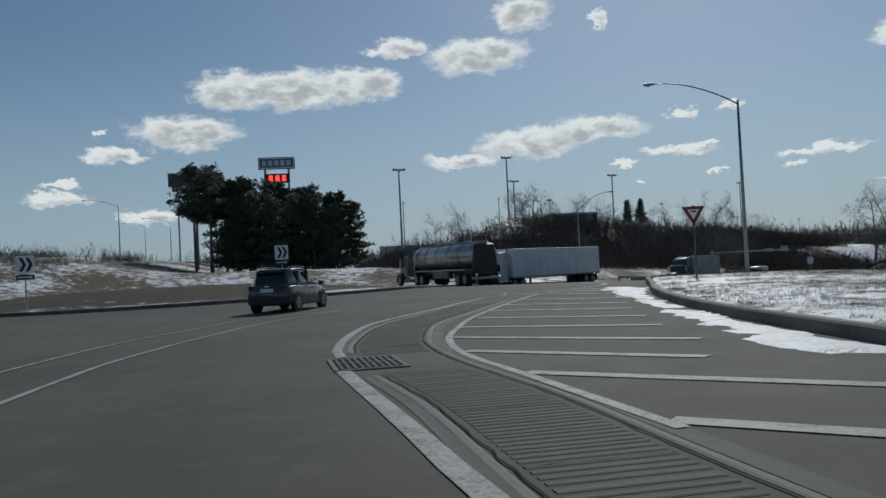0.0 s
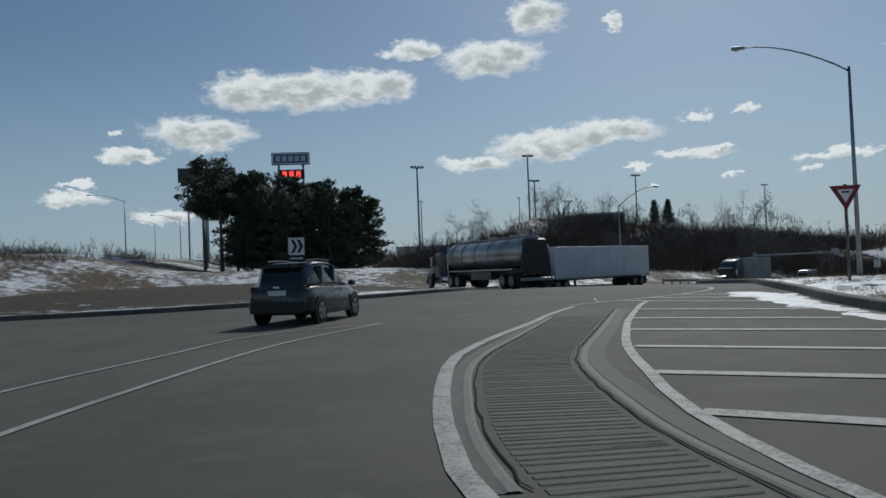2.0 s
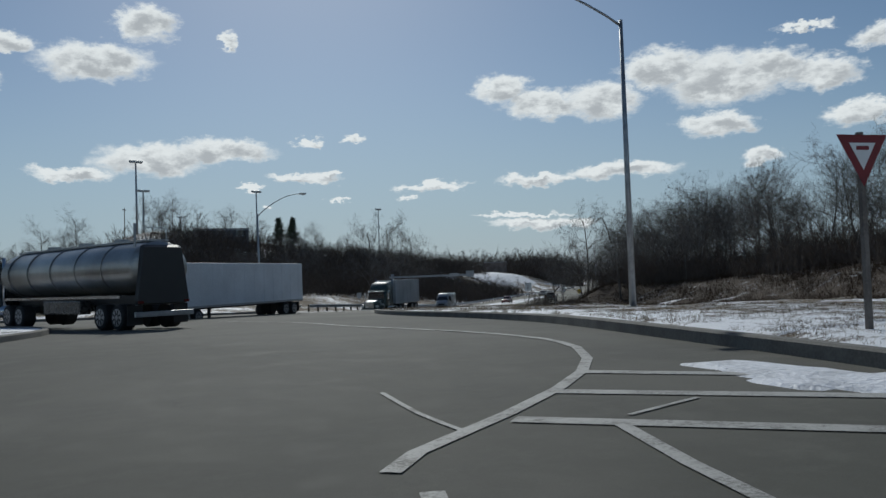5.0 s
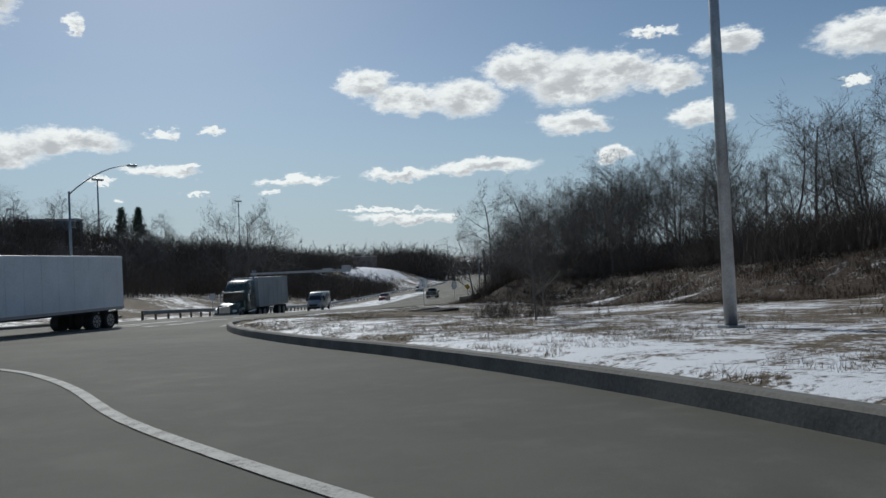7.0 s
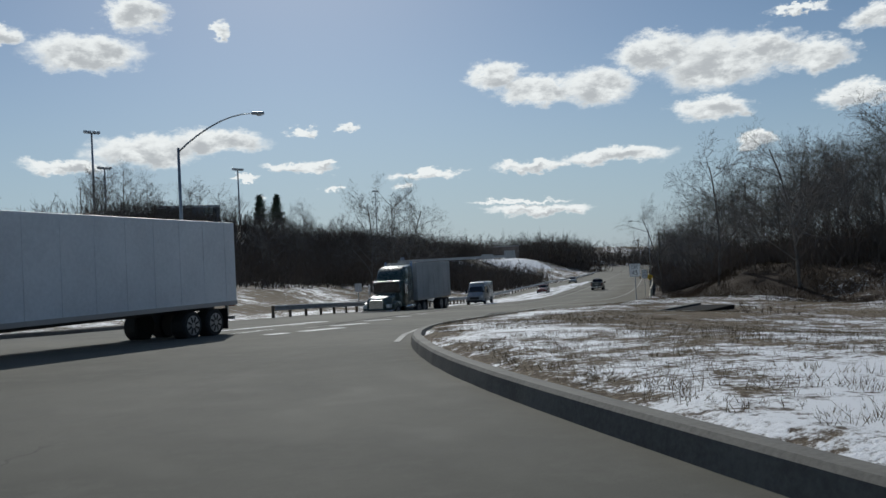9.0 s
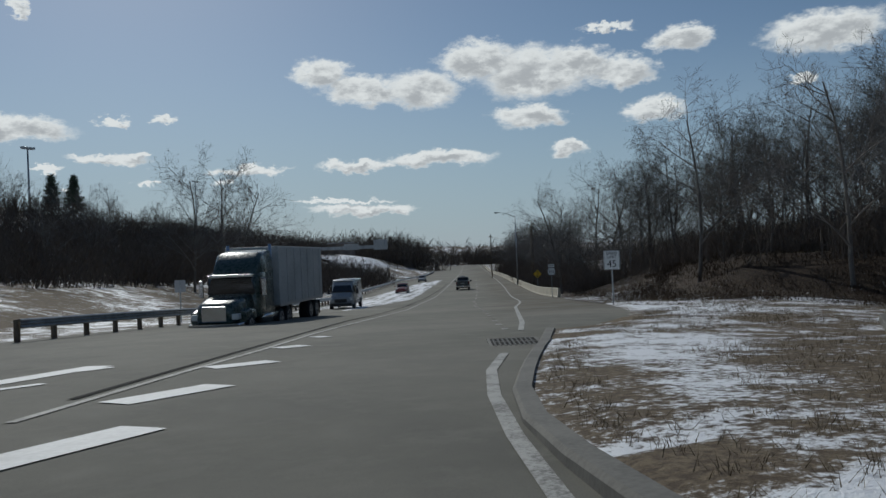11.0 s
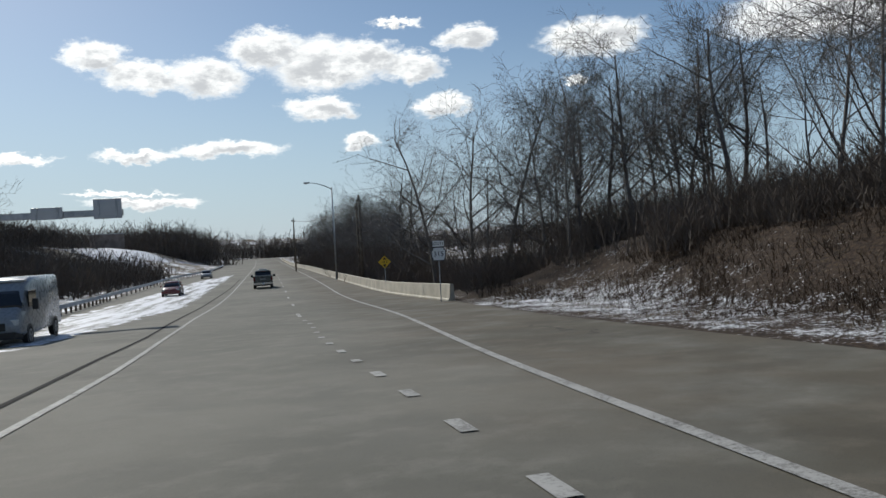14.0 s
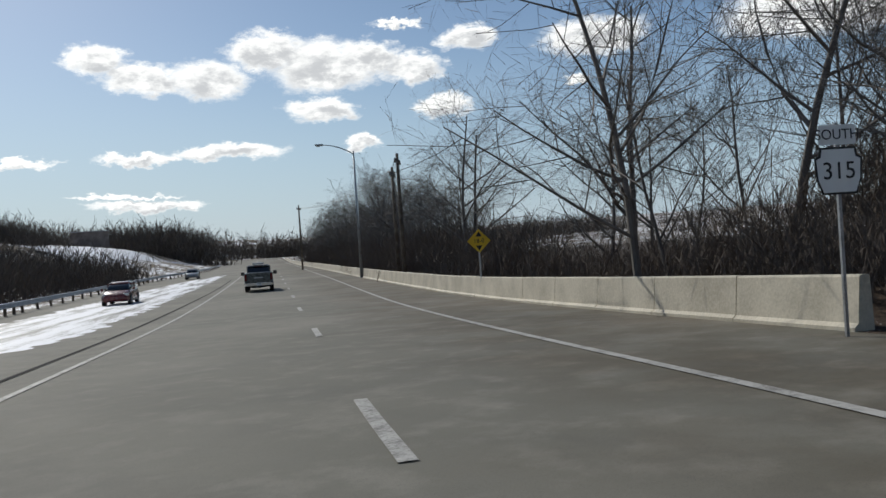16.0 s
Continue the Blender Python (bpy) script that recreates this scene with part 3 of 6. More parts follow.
# the dark step between the carriageways, drawn only as a flat black strip
STEP_LINE = curve([(21.5, 94.0), (23.85, 96.6), (27.0, 100.1), (31.8, 105.5), (36.6, 111.0), (40.7, 115.4), (45.7, 121.4), (50.5, 127.2), (55.6, 133.0), (61.7, 140.4), (67, 146.6), (72, 152.3), (81.5, 163.1), (101.5, 185.5), (121.8, 208.8)], 3)
marking(STEP_LINE, 0.13, CRACK, "tar_seam", "flat black strip drawn for the dark step between the carriageways")
RIGHT_LINE = curve([(19.5, 81.3), (20.9, 84.0), (23.4, 87.6), (26.6, 91.4), (30.5, 94.9), (33.3, 97.6), (36.1, 100.4), (39.5, 104.0), (49.6, 114.6), (59.2, 124.1), (65.6, 130.8), (76.5, 142.9), (112, 182), (154, 230), (204, 287), (325, 428)], 2)
marking([q for q in RIGHT_LINE if q[1] < 93.6], 0.16)
marking([q for q in RIGHT_LINE if q[1] > 96.2], 0.16)
GORE = curve([(1.9, 6.6), (1.0, 10.2), (0.25, 13.2), (0.05, 16.2), (0.3, 18.9), (0.7, 22.0), (1.5, 25.8), (2.0, 27.9), (2.5, 29.7), (3.5, 33.2), (4.04, 34.7)], 1)
marking(GORE, 0.15)
for a, b in (((1.9, 6.95), (6.2, 4.1)), ((1.0, 10.47), (5.9, 7.2)), ((.32, 13.49), (3.6, 11.17)), ((.11, 16.23), (4.3, 13.6)), ((.34, 18.85), (4.5, 16.8)), ((.8, 21.9), (4.9, 19.7)),
             ((1.38, 25.1), (5.3, 22.9)), ((2.1, 28.1), (5.8, 25.7)), ((2.96, 31.15), (6.2, 28.6)), ((3.35, 35.5), (6.9, 31.9)), ((4.69, 36.7), (7.4, 34.0)), ((6.0, 37.93), (8.0, 35.7))):
    marking([a, ((a[0] + b[0]) / 2, (a[1] + b[1]) / 2), b], 0.30, label="worn white stripe of the hatched gore")
dashes(curve([(32.85, 97.61), (36.1, 101.6), (41.0, 107.4), (45.9, 113.2), (54.4, 123.45), (59.4, 129.05), (61.6, 131.75)], 1), .76, 1.62, 0.17, .77)
dashes(curve([(61, 131), (65.3, 136), (74.4, 146.1), (83.5, 156.4), (100, 175), (150, 232)], 1), 3.4, 9.9, 0.16, 3.27)
dashes(curve([(-2.2, 38.9), (-0.5, 39.8), (.98, 40.6), (2.27, 41.5), (3.3, 42.25), (4.6, 43.4), (6.2, 46)], .5), .45, 1.1, 0.10, .25)
for a, b in (((-1.95, 31.7), (-1.2, 31.97)), ((-.35, 32.65), (.5, 33.15)), ((-3.4, 31.0), (-2.7, 31.3))):
    marking([a, ((a[0] + b[0]) / 2, (a[1] + b[1]) / 2), b], 0.12)
BLOCK_PAINT = varied("fresh_white_paint", (.55, .55, .54), (.78, .78, .77), 1.5, 14, .6, spec=.3, relief=.1)
for (ax, ay), (bx, by) in (((19.6, 90.0), (21.4, 90.88)), ((21.75, 93.05), (23.4, 93.62)), ((24.36, 96.3), (25.6, 96.3)), ((27.2, 99.3), (27.95, 99.3)), ((29.6, 101.8), (30.0, 101.8)), ((18.2, 89.2), (19.0, 89.6))):
    marking([(ax, ay), ((ax + bx) / 2, (ay + by) / 2), (bx, by)], 0.62, BLOCK_PAINT, label="broad bright white block of the entry line")
for x, y in ((17.9, 91.9), (18.5, 92.5), (19.1, 93.1), (21.4, 96.5), (23.0, 98.35)):
    marking([(x - .35, y - .1), (x, y), (x + .35, y + .1)], 0.26, BLOCK_PAINT, label="small bright white block beside the entry line")
marking(curve([(17.6, 94.9), (20.5, 97.0), (23.3, 99.0)], 1), 0.6, BLOCK_PAINT, label="broad white line beside the entry")


def wobbly(line, width, seed, name="crack", label="dark open crack in the road", mat=None):
    rnd = random.Random(seed)
    pts = [(x + rnd.uniform(-.022, .022), y + rnd.uniform(-.022, .022)) for x, y in curve(line, .25)]
    return marking(pts, width, mat or CRACK, name, label, lift=.014)


STRIP = curve([(1.6, 3.0), (1.05, 5.7), (.45, 8.6), (-.5, 12.0), (-1.05, 15), (-1.13, 17.5), (-1.05, 20), (-.72, 22), (-.17, 24.2), (.5, 26.9), (.93, 28.6), (1.8, 32)], .5)


def aside(line, offset, first=-99.0, last=99.0):
    """The line moved to its right."""
    out = []
    for (ax, ay), (bx, by) in zip(line, line[1:]):
        l = math.hypot(bx - ax, by - ay)
        if first < ay < last:
            out.append((ax + offset * (by - ay) / l, ay - offset * (bx - ax) / l))
    return out


LIP = [(-.06, .004), (-.03, .014), (.03, .014), (.06, .004)]
for off, a, b in ((-.76, -9, 11.2), (-.76, 13.7, 30), (.76, -9, 32)):
    ribbon("kerb_lip", aside(STRIP, off, a, b), LIP, base, LIP_STONE, "low pale concrete lip beside the ribbed strip", "kerb")
ribbon("gutter", aside(STRIP, .95, -9, 32), [(-.12, .006), (0, .004), (.12, .006)], base, GUTTER, "dirty concrete gutter beside the hatched gore", "gutter")
for a, b in ((-9, 11.2), (13.7, 30)):
    ribbon("gutter", aside(STRIP, -.88, a, b), [(-.06, .006), (0, .004), (.06, .006)], base, GUTTER, "dirty concrete gutter beside the lane line", "gutter")
wobbly(aside(STRIP, -.66, -9, 11.1), .02, 1)
wobbly(aside(STRIP, -.66, 13.8, 30), .02, 2)
wobbly(aside(STRIP, .66, -9, 32), .022, 3)


def rumble():
    """Rows of raised ribs across the paved strip."""
    line = [q for q in STRIP if q[1] < 30]
    verts, faces = [], []
    d = 0.0
    for (ax, ay), (bx, by) in zip(line, line[1:]):
        l = math.hypot(bx - ax, by - ay)
        ux, uy = (bx - ax) / l, (by - ay) / l
        k = 0.0
        while k < l:
            x, y = ax + ux * k, ay + uy * k
            k += .15
            if 11.2 < y < 13.6:
                continue
            i = len(verts)
            for o in (-.57, .57):
                for q, h in ((-.04, .003), (-.02, .009), (.02, .009), (.04, .003)):
                    px, py = x + uy * o + ux * q, y - ux * o + uy * q
                    verts.append((px, py, base(px, py) + h))
            for j in range(3):
                faces.append((i + j, i + j + 1, i + 5 + j, i + 4 + j))
            faces += [(i, i + 3, i + 2, i + 1), (i + 4, i + 5, i + 6, i + 7)]
    tagged(mesh_of("rumble_ribs", verts, faces, GUTTER), "raised concrete ribs across the paved strip", "rumble strip", kind="structure")


rumble()


def drain(x, y, turn):
    g = thing("drain_grate", pose(x, y, base(x, y) + .004, rz=turn), "iron drain grate set in a concrete frame", "drain grate")
    part("frame", boxes((-.55, .55, -.83, -.75, -.1, .018), (-.55, .55, .75, .83, -.1, .018), (-.55, -.48, -.75, .75, -.1, .018), (.48, .55, -.75, .75, -.1, .018)), KERB, g)
    part("crossbar", boxes((-.48, .48, -.03, .03, .013, .026)), KERB, g)
    part("pit", boxes((-.48, .48, -.75, .75, -.1, .013)), CRACK, g)
    for k in range(9):
        part("bar", boxes((-.44 + .1 * k, -.40 + .1 * k, -.74, .74, .013, .024)), IRON, g)


drain(-1.25, 12.4, 12)
drain(30.4, 94.85, -39.6)


def snow_patch(outline, seed, lift=.03, label="flat patch of old snow on the asphalt", floor=base, mat=None):
    rnd = random.Random(seed)
    edge = []
    for x, y in curve(outline + outline[:1], .45):
        edge.append((x + rnd.uniform(-.16, .16) + .25 * noise.noise((x * .9, y * .9, seed)), y + rnd.uniform(-.16, .16) + .25 * noise.noise((x * .9, y * .9, seed + 50))))
    edge = edge[:-1]
    pts = list(edge)
    xs, ys = [p[0] for p in edge], [p[1] for p in edge]
    step = .6 if max(xs) - min(xs) < 20 else 1.6
    x = min(xs)
    while x < max(xs):
        y = min(ys)
        while y < max(ys):
            if inside(edge, x, y):
                pts.append((x, y))
            y += step
        x += step
    h = lambda px, py: floor(px, py) + (-.015 if min((px - a) ** 2 + (py - b) ** 2 for a, b in edge) < .03 else lift + .02 * noise.noise((px * 1.5, py * 1.5, 0)))
    v, f = sheet(pts, ring(edge), lambda px, py: inside(edge, px, py), h)
    tagged(mesh_of("snow_patch", v, f, mat or SNOW, smooth=True), label, "snow", kind="structure")


snow_patch([(5.5, 9.9), (6.2, 11.5), (6.3, 18), (6.9, 24), (7.7, 30.0), (9.0, 35.9), (8.6, 37.6), (7.8, 38.0), (7.1, 36.3), (6.5, 31), (5.9, 24), (5.0, 15), (4.9, 11.5)], 4)
snow_patch([(47, 128.6), (58, 140.4), (67.6, 150.4), (75.2, 158.0), (105, 192.5), (138.0, 230.2), (140, 234), (120, 217), (95, 190.5), (78, 171.5), (64, 154), (53, 138)], 5, label="long streaky strip of old snow between the carriageways", mat=SLUSH)
snow_patch([(50, 136.5), (58, 146), (70, 160), (82, 174), (80, 174), (66, 159), (54, 145), (47, 136)], 6, label="thin snow along the outer edge of the carriageway", mat=SLUSH)

snow_patch([(138, 262), (150, 276), (168, 298), (190, 324), (197, 336), (188, 346), (176, 338), (160, 316), (142, 292), (130, 272)], 7, .25, "open snowy field on the far slope", soil)


def drain_apron():
    a = thing("drain_apron", pose(37.2, 89.2, soil(37.2, 89.2) + .02, rz=25), "dark paved drain apron sunk in the snowy verge", "drain apron")
    part("slab", boxes((-2.4, 2.4, -.8, .8, -.3, .07), bevel=.03), CRACK, a)
    part("lip", boxes((-2.5, 2.5, .8, 1.0, -.3, .16), bevel=.02), KERB, a)
    part("lip", boxes((-2.6, -2.4, -.8, 1.0, -.3, .16), bevel=.02), KERB, a)


drain_apron()


# ---------------------------------------------------------------- trees
def bare_tree_mesh(name, seed, height, spread=0.5, trunk=0.012, low=0.25):
    """Trunk and limbs are round and tapered; the last twigs are slim blades."""
    rnd = random.Random(seed)
    stem, twigs = bmesh.new(), bmesh.new()

    def limb(p, d, length, r, level):
        segs = (6, 4, 3, 2)[level] if level < 4 else 1
        pts, rad = [p], [r]
        q, dd = p.copy(), d.copy()
        for i in range(segs):
            dd = (dd + Vector((rnd.uniform(-1, 1), rnd.uniform(-1, 1), rnd.uniform(-.25, .6))) * (0.22 if level else 0.09)).normalized()
            q = q + dd * (length / segs)
            pts.append(q.copy())
            rad.append(max(r * (1 - 0.72 * (i + 1) / segs), 0.0085))
        bm = stem if level == 0 else twigs
        if level < 3:
            tube(bm, pts, rad, 7 if level == 0 else (5 if level == 1 else 3), caps=False)
        else:
            u = (pts[-1] - pts[0]).orthogonal().normalized()
            for a, b, ra, rb in zip(pts, pts[1:], rad, rad[1:]):
                vs = [bm.verts.new(a + u * ra), bm.verts.new(a - u * ra), bm.verts.new(b - u * rb * .6), bm.verts.new(b + u * rb * .6)]
                bm.faces.new(vs)
        if level >= 4:
            return
        n = (12, 7, 6, 4)[level]
        for k in range(n):
            t = (low if level == 0 else 0.18) + (1 - low if level == 0 else 0.82) * (k + rnd.random()) / n
            t = min(t, .98)
            i = min(int(t * segs), segs - 1)
            at_p = pts[i].lerp(pts[i + 1], t * segs - i)
            along = (pts[i + 1] - pts[i]).normalized()
            side = along.orthogonal()
            side.rotate(Matrix.Rotation(rnd.uniform(0, 2 * math.pi), 3, along))
            nd = (along + side * rnd.uniform(0.7, 1.5) * spread * 2 + Vector((0, 0, 0.22))).normalized()
            limb(at_p, nd, length * rnd.uniform(0.36, 0.58) * (1.2 - 0.65 * t if level == 0 else 1), rad[i] * rnd.uniform(0.45, 0.65), level + 1)

    limb(Vector((0, 0, -0.3)), Vector((rnd.uniform(-.08, .08), rnd.uniform(-.08, .08), 1)).normalized(), height * 0.92, height * trunk, 0)
    out = []
    for kind, bm in (("trunk", stem), ("crown", twigs)):
        me = bpy.data.meshes.new(kind)
        bm.to_mesh(me)
        bm.free()
        me.materials.append(BARK)
        out.append(me)
    return out


def brush_data(seed, size, height, count, twigs=8, stout=1.0):
    """A thicket: many thin crooked stems, each with side twigs."""
    rnd = random.Random(seed)
    stems, fine = ([], []), ([], [])

    def blade(p, q, r0, r1, into):
        verts, faces = into
        i = len(verts)
        u = (q - p).orthogonal().normalized()
        u.rotate(Matrix.Rotation(rnd.uniform(0, 3.1), 3, (q - p).normalized()))
        verts.extend((tuple(p + u * r0), tuple(p - u * r0), tuple(q - u * r1), tuple(q + u * r1)))
        faces.append((i, i + 1, i + 2, i + 3))

    for _ in range(count):
        p = Vector((rnd.uniform(-.5, .5) * size, rnd.uniform(-.5, .5) * size, -0.2))
        h = height * rnd.uniform(0.4, 1.0) * (1.05 - .9 * (p.x ** 2 + p.y ** 2) / (size * size))
        d = Vector((rnd.uniform(-.4, .4), rnd.uniform(-.4, .4), 1)).normalized()
        r = (0.010 + 0.006 * h) * stout
        pts = [p]
        for k in range(3):
            d = (d + Vector((rnd.uniform(-.35, .35), rnd.uniform(-.35, .35), 0))).normalized()
            pts.append(pts[-1] + d * (h / 3))
        for k in range(3):
            blade(pts[k], pts[k + 1], r * (1 - .28 * k), r * (.72 - .28 * k), stems)
        for _ in range(twigs):
            k = rnd.randrange(3)
            m = pts[k].lerp(pts[k + 1], rnd.random())
            e = (d + Vector((rnd.uniform(-1, 1), rnd.uniform(-1, 1), rnd.uniform(-.3, .6)))).normalized()
            blade(m, m + e * h * rnd.uniform(.14, .34), r * .55, r * .2, fine)
    return stems, fine


def brush_mesh(name, *args):
    (v0, f0), (v1, f1) = brush_data(*args)
    me = bpy.data.meshes.new(name)
    me.from_pydata(v0 + v1, [], f0 + [tuple(i + len(v0) for i in f) for f in f1])
    me.materials.append(TWIG)
    return me


def at_ground(x, y):
    return base(x, y) if on_road(x, y) else soil(x, y)


TREES = [bare_tree_mesh("trunk_and_limbs", 11 + k, 10.0, 0.42 + 0.07 * (k % 3), 0.010 + 0.002 * (k % 3), (.2, .1, .28)[k % 3]) for k in range(6)]
GRAND = [bare_tree_mesh("trunk_and_limbs", 31 + k, 10.0, .56 + .06 * k, .012, .2) for k in range(2)]
BRUSH = [brush_mesh("thicket", 40 + k, 4.2, 3.2, 190, 9) for k in range(4)]
LIGHT = [brush_data(60 + k, 6.0, 3.4, 100, 7) for k in range(3)]
SPARSE = [brush_data(64 + k, 6.0, 3.4, 70, 6, 1.5) for k in range(3)]


def plant(meshes, x, y, size, rnd, name, label, category, group):
    choice = meshes[rnd.randrange(len(meshes))]
    if isinstance(choice, list):
        ob = new(name)
        for me in choice:
            new(me.name.split(".")[0], me).parent = ob
    else:
        ob = new(name, choice)
    ob.matrix_world = Matrix.Translation((x, y, at_ground(x, y) - 0.05)) @ Matrix.Rotation(rnd.uniform(0, 6.28), 4, "Z") @ Matrix.Rotation(rnd.uniform(-.07, .07), 4, "X") @ Matrix.Diagonal((size * rnd.uniform(.9, 1.15), size * rnd.uniform(.9, 1.15), size, 1))
    return tagged(ob, label, category, group)


def mass(name, spots, mat, label, category, source):
    """Many clumps joined into one sheet of growth. spots: x, y, size, turn."""
    kinds = [(np.array(v0 + v1), np.concatenate([np.array(f0), np.array(f1) + len(v0)])) for (v0, f0), (v1, f1) in source]
    vs, fs, n = [], [], 0
    for k, (x, y, s, a) in enumerate(spots):
        v, f = kinds[k % len(kinds)]
        c, sn = math.cos(a), math.sin(a)
        vs.append(np.stack([v[:, 0] * c - v[:, 1] * sn, v[:, 0] * sn + v[:, 1] * c, v[:, 2]], 1) * s + (x, y, at_ground(x, y) - .1))
        fs.append(f + n)
        n += len(v)
    verts, faces = np.concatenate(vs).astype(np.float32), np.concatenate(fs).astype(np.int32)
    me = bpy.data.meshes.new(name)
    me.vertices.add(len(verts))
    me.vertices.foreach_set("co", verts.ravel())
    me.loops.add(faces.size)
    me.loops.foreach_set("vertex_index", faces.ravel())
    me.polygons.add(len(faces))
    me.polygons.foreach_set("loop_start", np.arange(0, faces.size, 4, dtype=np.int32))
    me.update(calc_edges=True)
    me.validate()
    me.materials.append(mat)
    return tagged(new(name, me), label, category, kind="stuff")


def wood_side(x, y):
    """How deep in the roadside wood a place lies; negative outside."""
    e, b = near(WOOD_EDGE, x, y), near(BANK_TOE, x, y)
    if y < 128 + (x - 70) * .9:
        return b - 4.6 if y > 104 else b - 6.0
    return e - 3.2


def woods():
    rnd = random.Random(5)
    spots, tries = [], 0
    while len(spots) < 190 and tries < 30000:
        tries += 1
        x, y = rnd.uniform(36, 200), rnd.uniform(25, 280)
        if on_road(x, y):
            continue
        w = wood_side(x, y)
        if not 0 < w < 34 or (y > 118 and w < 4.5) or rnd.random() < (w - 6) / 34 or any((x - p) ** 2 + (y - q) ** 2 < 4.5 for p, q in spots):
            continue
        spots.append((x, y))
    for x, y in spots:
        size = rnd.uniform(.7, 1.15) if y < 98 else (rnd.uniform(.85, 1.35) if y < 150 else rnd.uniform(.6, .95))
        b, e = near(BANK_TOE, x, y), near(EDGE_LINE, x, y)
        top = 6.5 + .5 * b if y < 98 else ((2.0 + .5 * e if y < 112 else 1.8 + .74 * e) if y < 128 + (x - 70) * .9 else 3.4 + .85 * e)
        size = min(size, (top - at_ground(x, y)) / 9.6 * rnd.uniform(.8, 1.0))
        if size < .28 or (y < 98 and rnd.random() < .45) or (112 < y < 128 + (x - 70) * .9 and rnd.random() < .4):
            continue
        plant(TREES, x, y, size, rnd, "bare_tree", "leafless grey-brown tree in the roadside wood", "tree", "trees of the roadside wood")
    n = 0
    while n < 75:
        x, y = rnd.uniform(80, 200), rnd.uniform(132, 290)
        e = near(WOOD_EDGE, x, y)
        if not on_road(x, y) and 5.5 < e < 24 and y >= 128 + (x - 70) * .9:
            plant(TREES, x, y, min(rnd.uniform(.75, 1.3), (3.4 + .85 * e - at_ground(x, y)) / 9.6), rnd, "bare_tree", "leafless grey-brown tree behind the low wall", "tree", "trees of the roadside wood")
            n += 1
    n = 0
    while n < 13:
        x, y = rnd.uniform(76, 118), rnd.uniform(116, 152)
        e = near(WOOD_EDGE, x, y)
        if not on_road(x, y) and 6 < e < 26 and y < 128 + (x - 70) * .9:
            plant(TREES, x, y, min(rnd.uniform(.85, 1.3), (3.0 + .8 * e - at_ground(x, y)) / 9.6), rnd, "bare_tree", "tall leafless tree behind the end of the bank", "tree", "trees of the roadside wood")
            n += 1
    # the large single trees
    for x, y, top in ((58.5, 108.9, 8.6), (55.8, 99.2, 8.6), (63.0, 104.5, 8.8), (104, 161, 7.6), (91, 143.5, 8.8), (84.5, 131.5, 9.6), (73.5, 104, 12.0), (79.5, 138.6, 7.0), (82.4, 135.4, 8.2)):
        plant(GRAND, x, y, (top - at_ground(x, y)) / 9.6, rnd, "bare_tree", "large spreading leafless tree with grey bark", "tree", "trees of the roadside wood")
    n = 0
    while n < 110:
        x, y = rnd.uniform(36, 130), rnd.uniform(25, 200)
        if on_road(x, y):
            continue
        w = wood_side(x, y)
        if (2.2 if y >= 128 + (x - 70) * .9 else .4) < w < 7:
            plant(BRUSH, x, y, (rnd.uniform(.6, .95) if y < 112 else rnd.uniform(.45, .7)) if y < 128 + (x - 70) * .9 else rnd.uniform(.8, 1.1), rnd, "thicket", "dark leafless brushwood under the trees", "bush", "brush of the roadside wood")
            n += 1
    under = []
    while len(under) < 470:
        x, y = rnd.uniform(36, 220), rnd.uniform(20, 310)
        if on_road(x, y):
            continue
        w = wood_side(x, y)
        past = y >= 128 + (x - 70) * .9
        if (1.8 if past else .2) < w < 26 and (past or rnd.random() < .75):
            under.append((x, y, rnd.uniform(1.05, 1.6) if past else (rnd.uniform(.9, 1.4) if y < 112 else rnd.uniform(.75, 1.05)), rnd.uniform(0, 6)))
    while len(under) < 840:
        x, y = rnd.uniform(74, 190), rnd.uniform(128, 280)
        if not on_road(x, y) and y >= 128 + (x - 70) * .9 and 2.2 < wood_side(x, y) < 13:
            under.append((x, y, rnd.uniform(1.1, 1.6), rnd.uniform(0, 6)))
    while len(under) < 868:
        x, y = rnd.uniform(74, 112), rnd.uniform(120, 152)
        if not on_road(x, y) and 6.0 < near(WOOD_EDGE, x, y) < 18:
            under.append((x, y, rnd.uniform(.7, 1.05), rnd.uniform(0, 6)))
    mass("undergrowth", under, TWIG, "dense dark undergrowth of the roadside wood", "brush", LIGHT)
    litter, small = [], [brush_data(90 + k, 2.4, .75, 46, 5) for k in range(3)]
    while len(litter) < 900:
        x, y = rnd.uniform(30, 74), rnd.uniform(40, 131)
        b = near(BANK_TOE, x, y)
        if -2.0 < b < 7 and not on_road(x, y) and near(EDGE_LINE, x, y) > 2.5 + .5 * (y < 100) or (20 < x < 45 and 55 < y < 88 and rnd.random() < .03 and not on_road(x, y) and near(KERB_LINE, x, y) > 6):
            litter.append((x, y, rnd.uniform(.6, 1.2), rnd.uniform(0, 6)))
    mass("bank_weeds", litter, WEED, "dry brown weeds and fallen twigs on the bank", "weeds", small)
    for x, y, s in ((23.4, 65.6, .34), (24.6, 64.8, .26)):
        plant(BRUSH, x, y, s, rnd, "shrub", "small brown leafless shrub on the verge", "bush", "shrubs on the verge")
    for x, y, s in ((21.8, 61.9, .27), (22.8, 62.6, .2)):
        plant(TREES, x, y, s, rnd, "sapling", "small leafless sapling on the verge", "tree", "saplings on the verge")
    # the slope across the road
    far = []
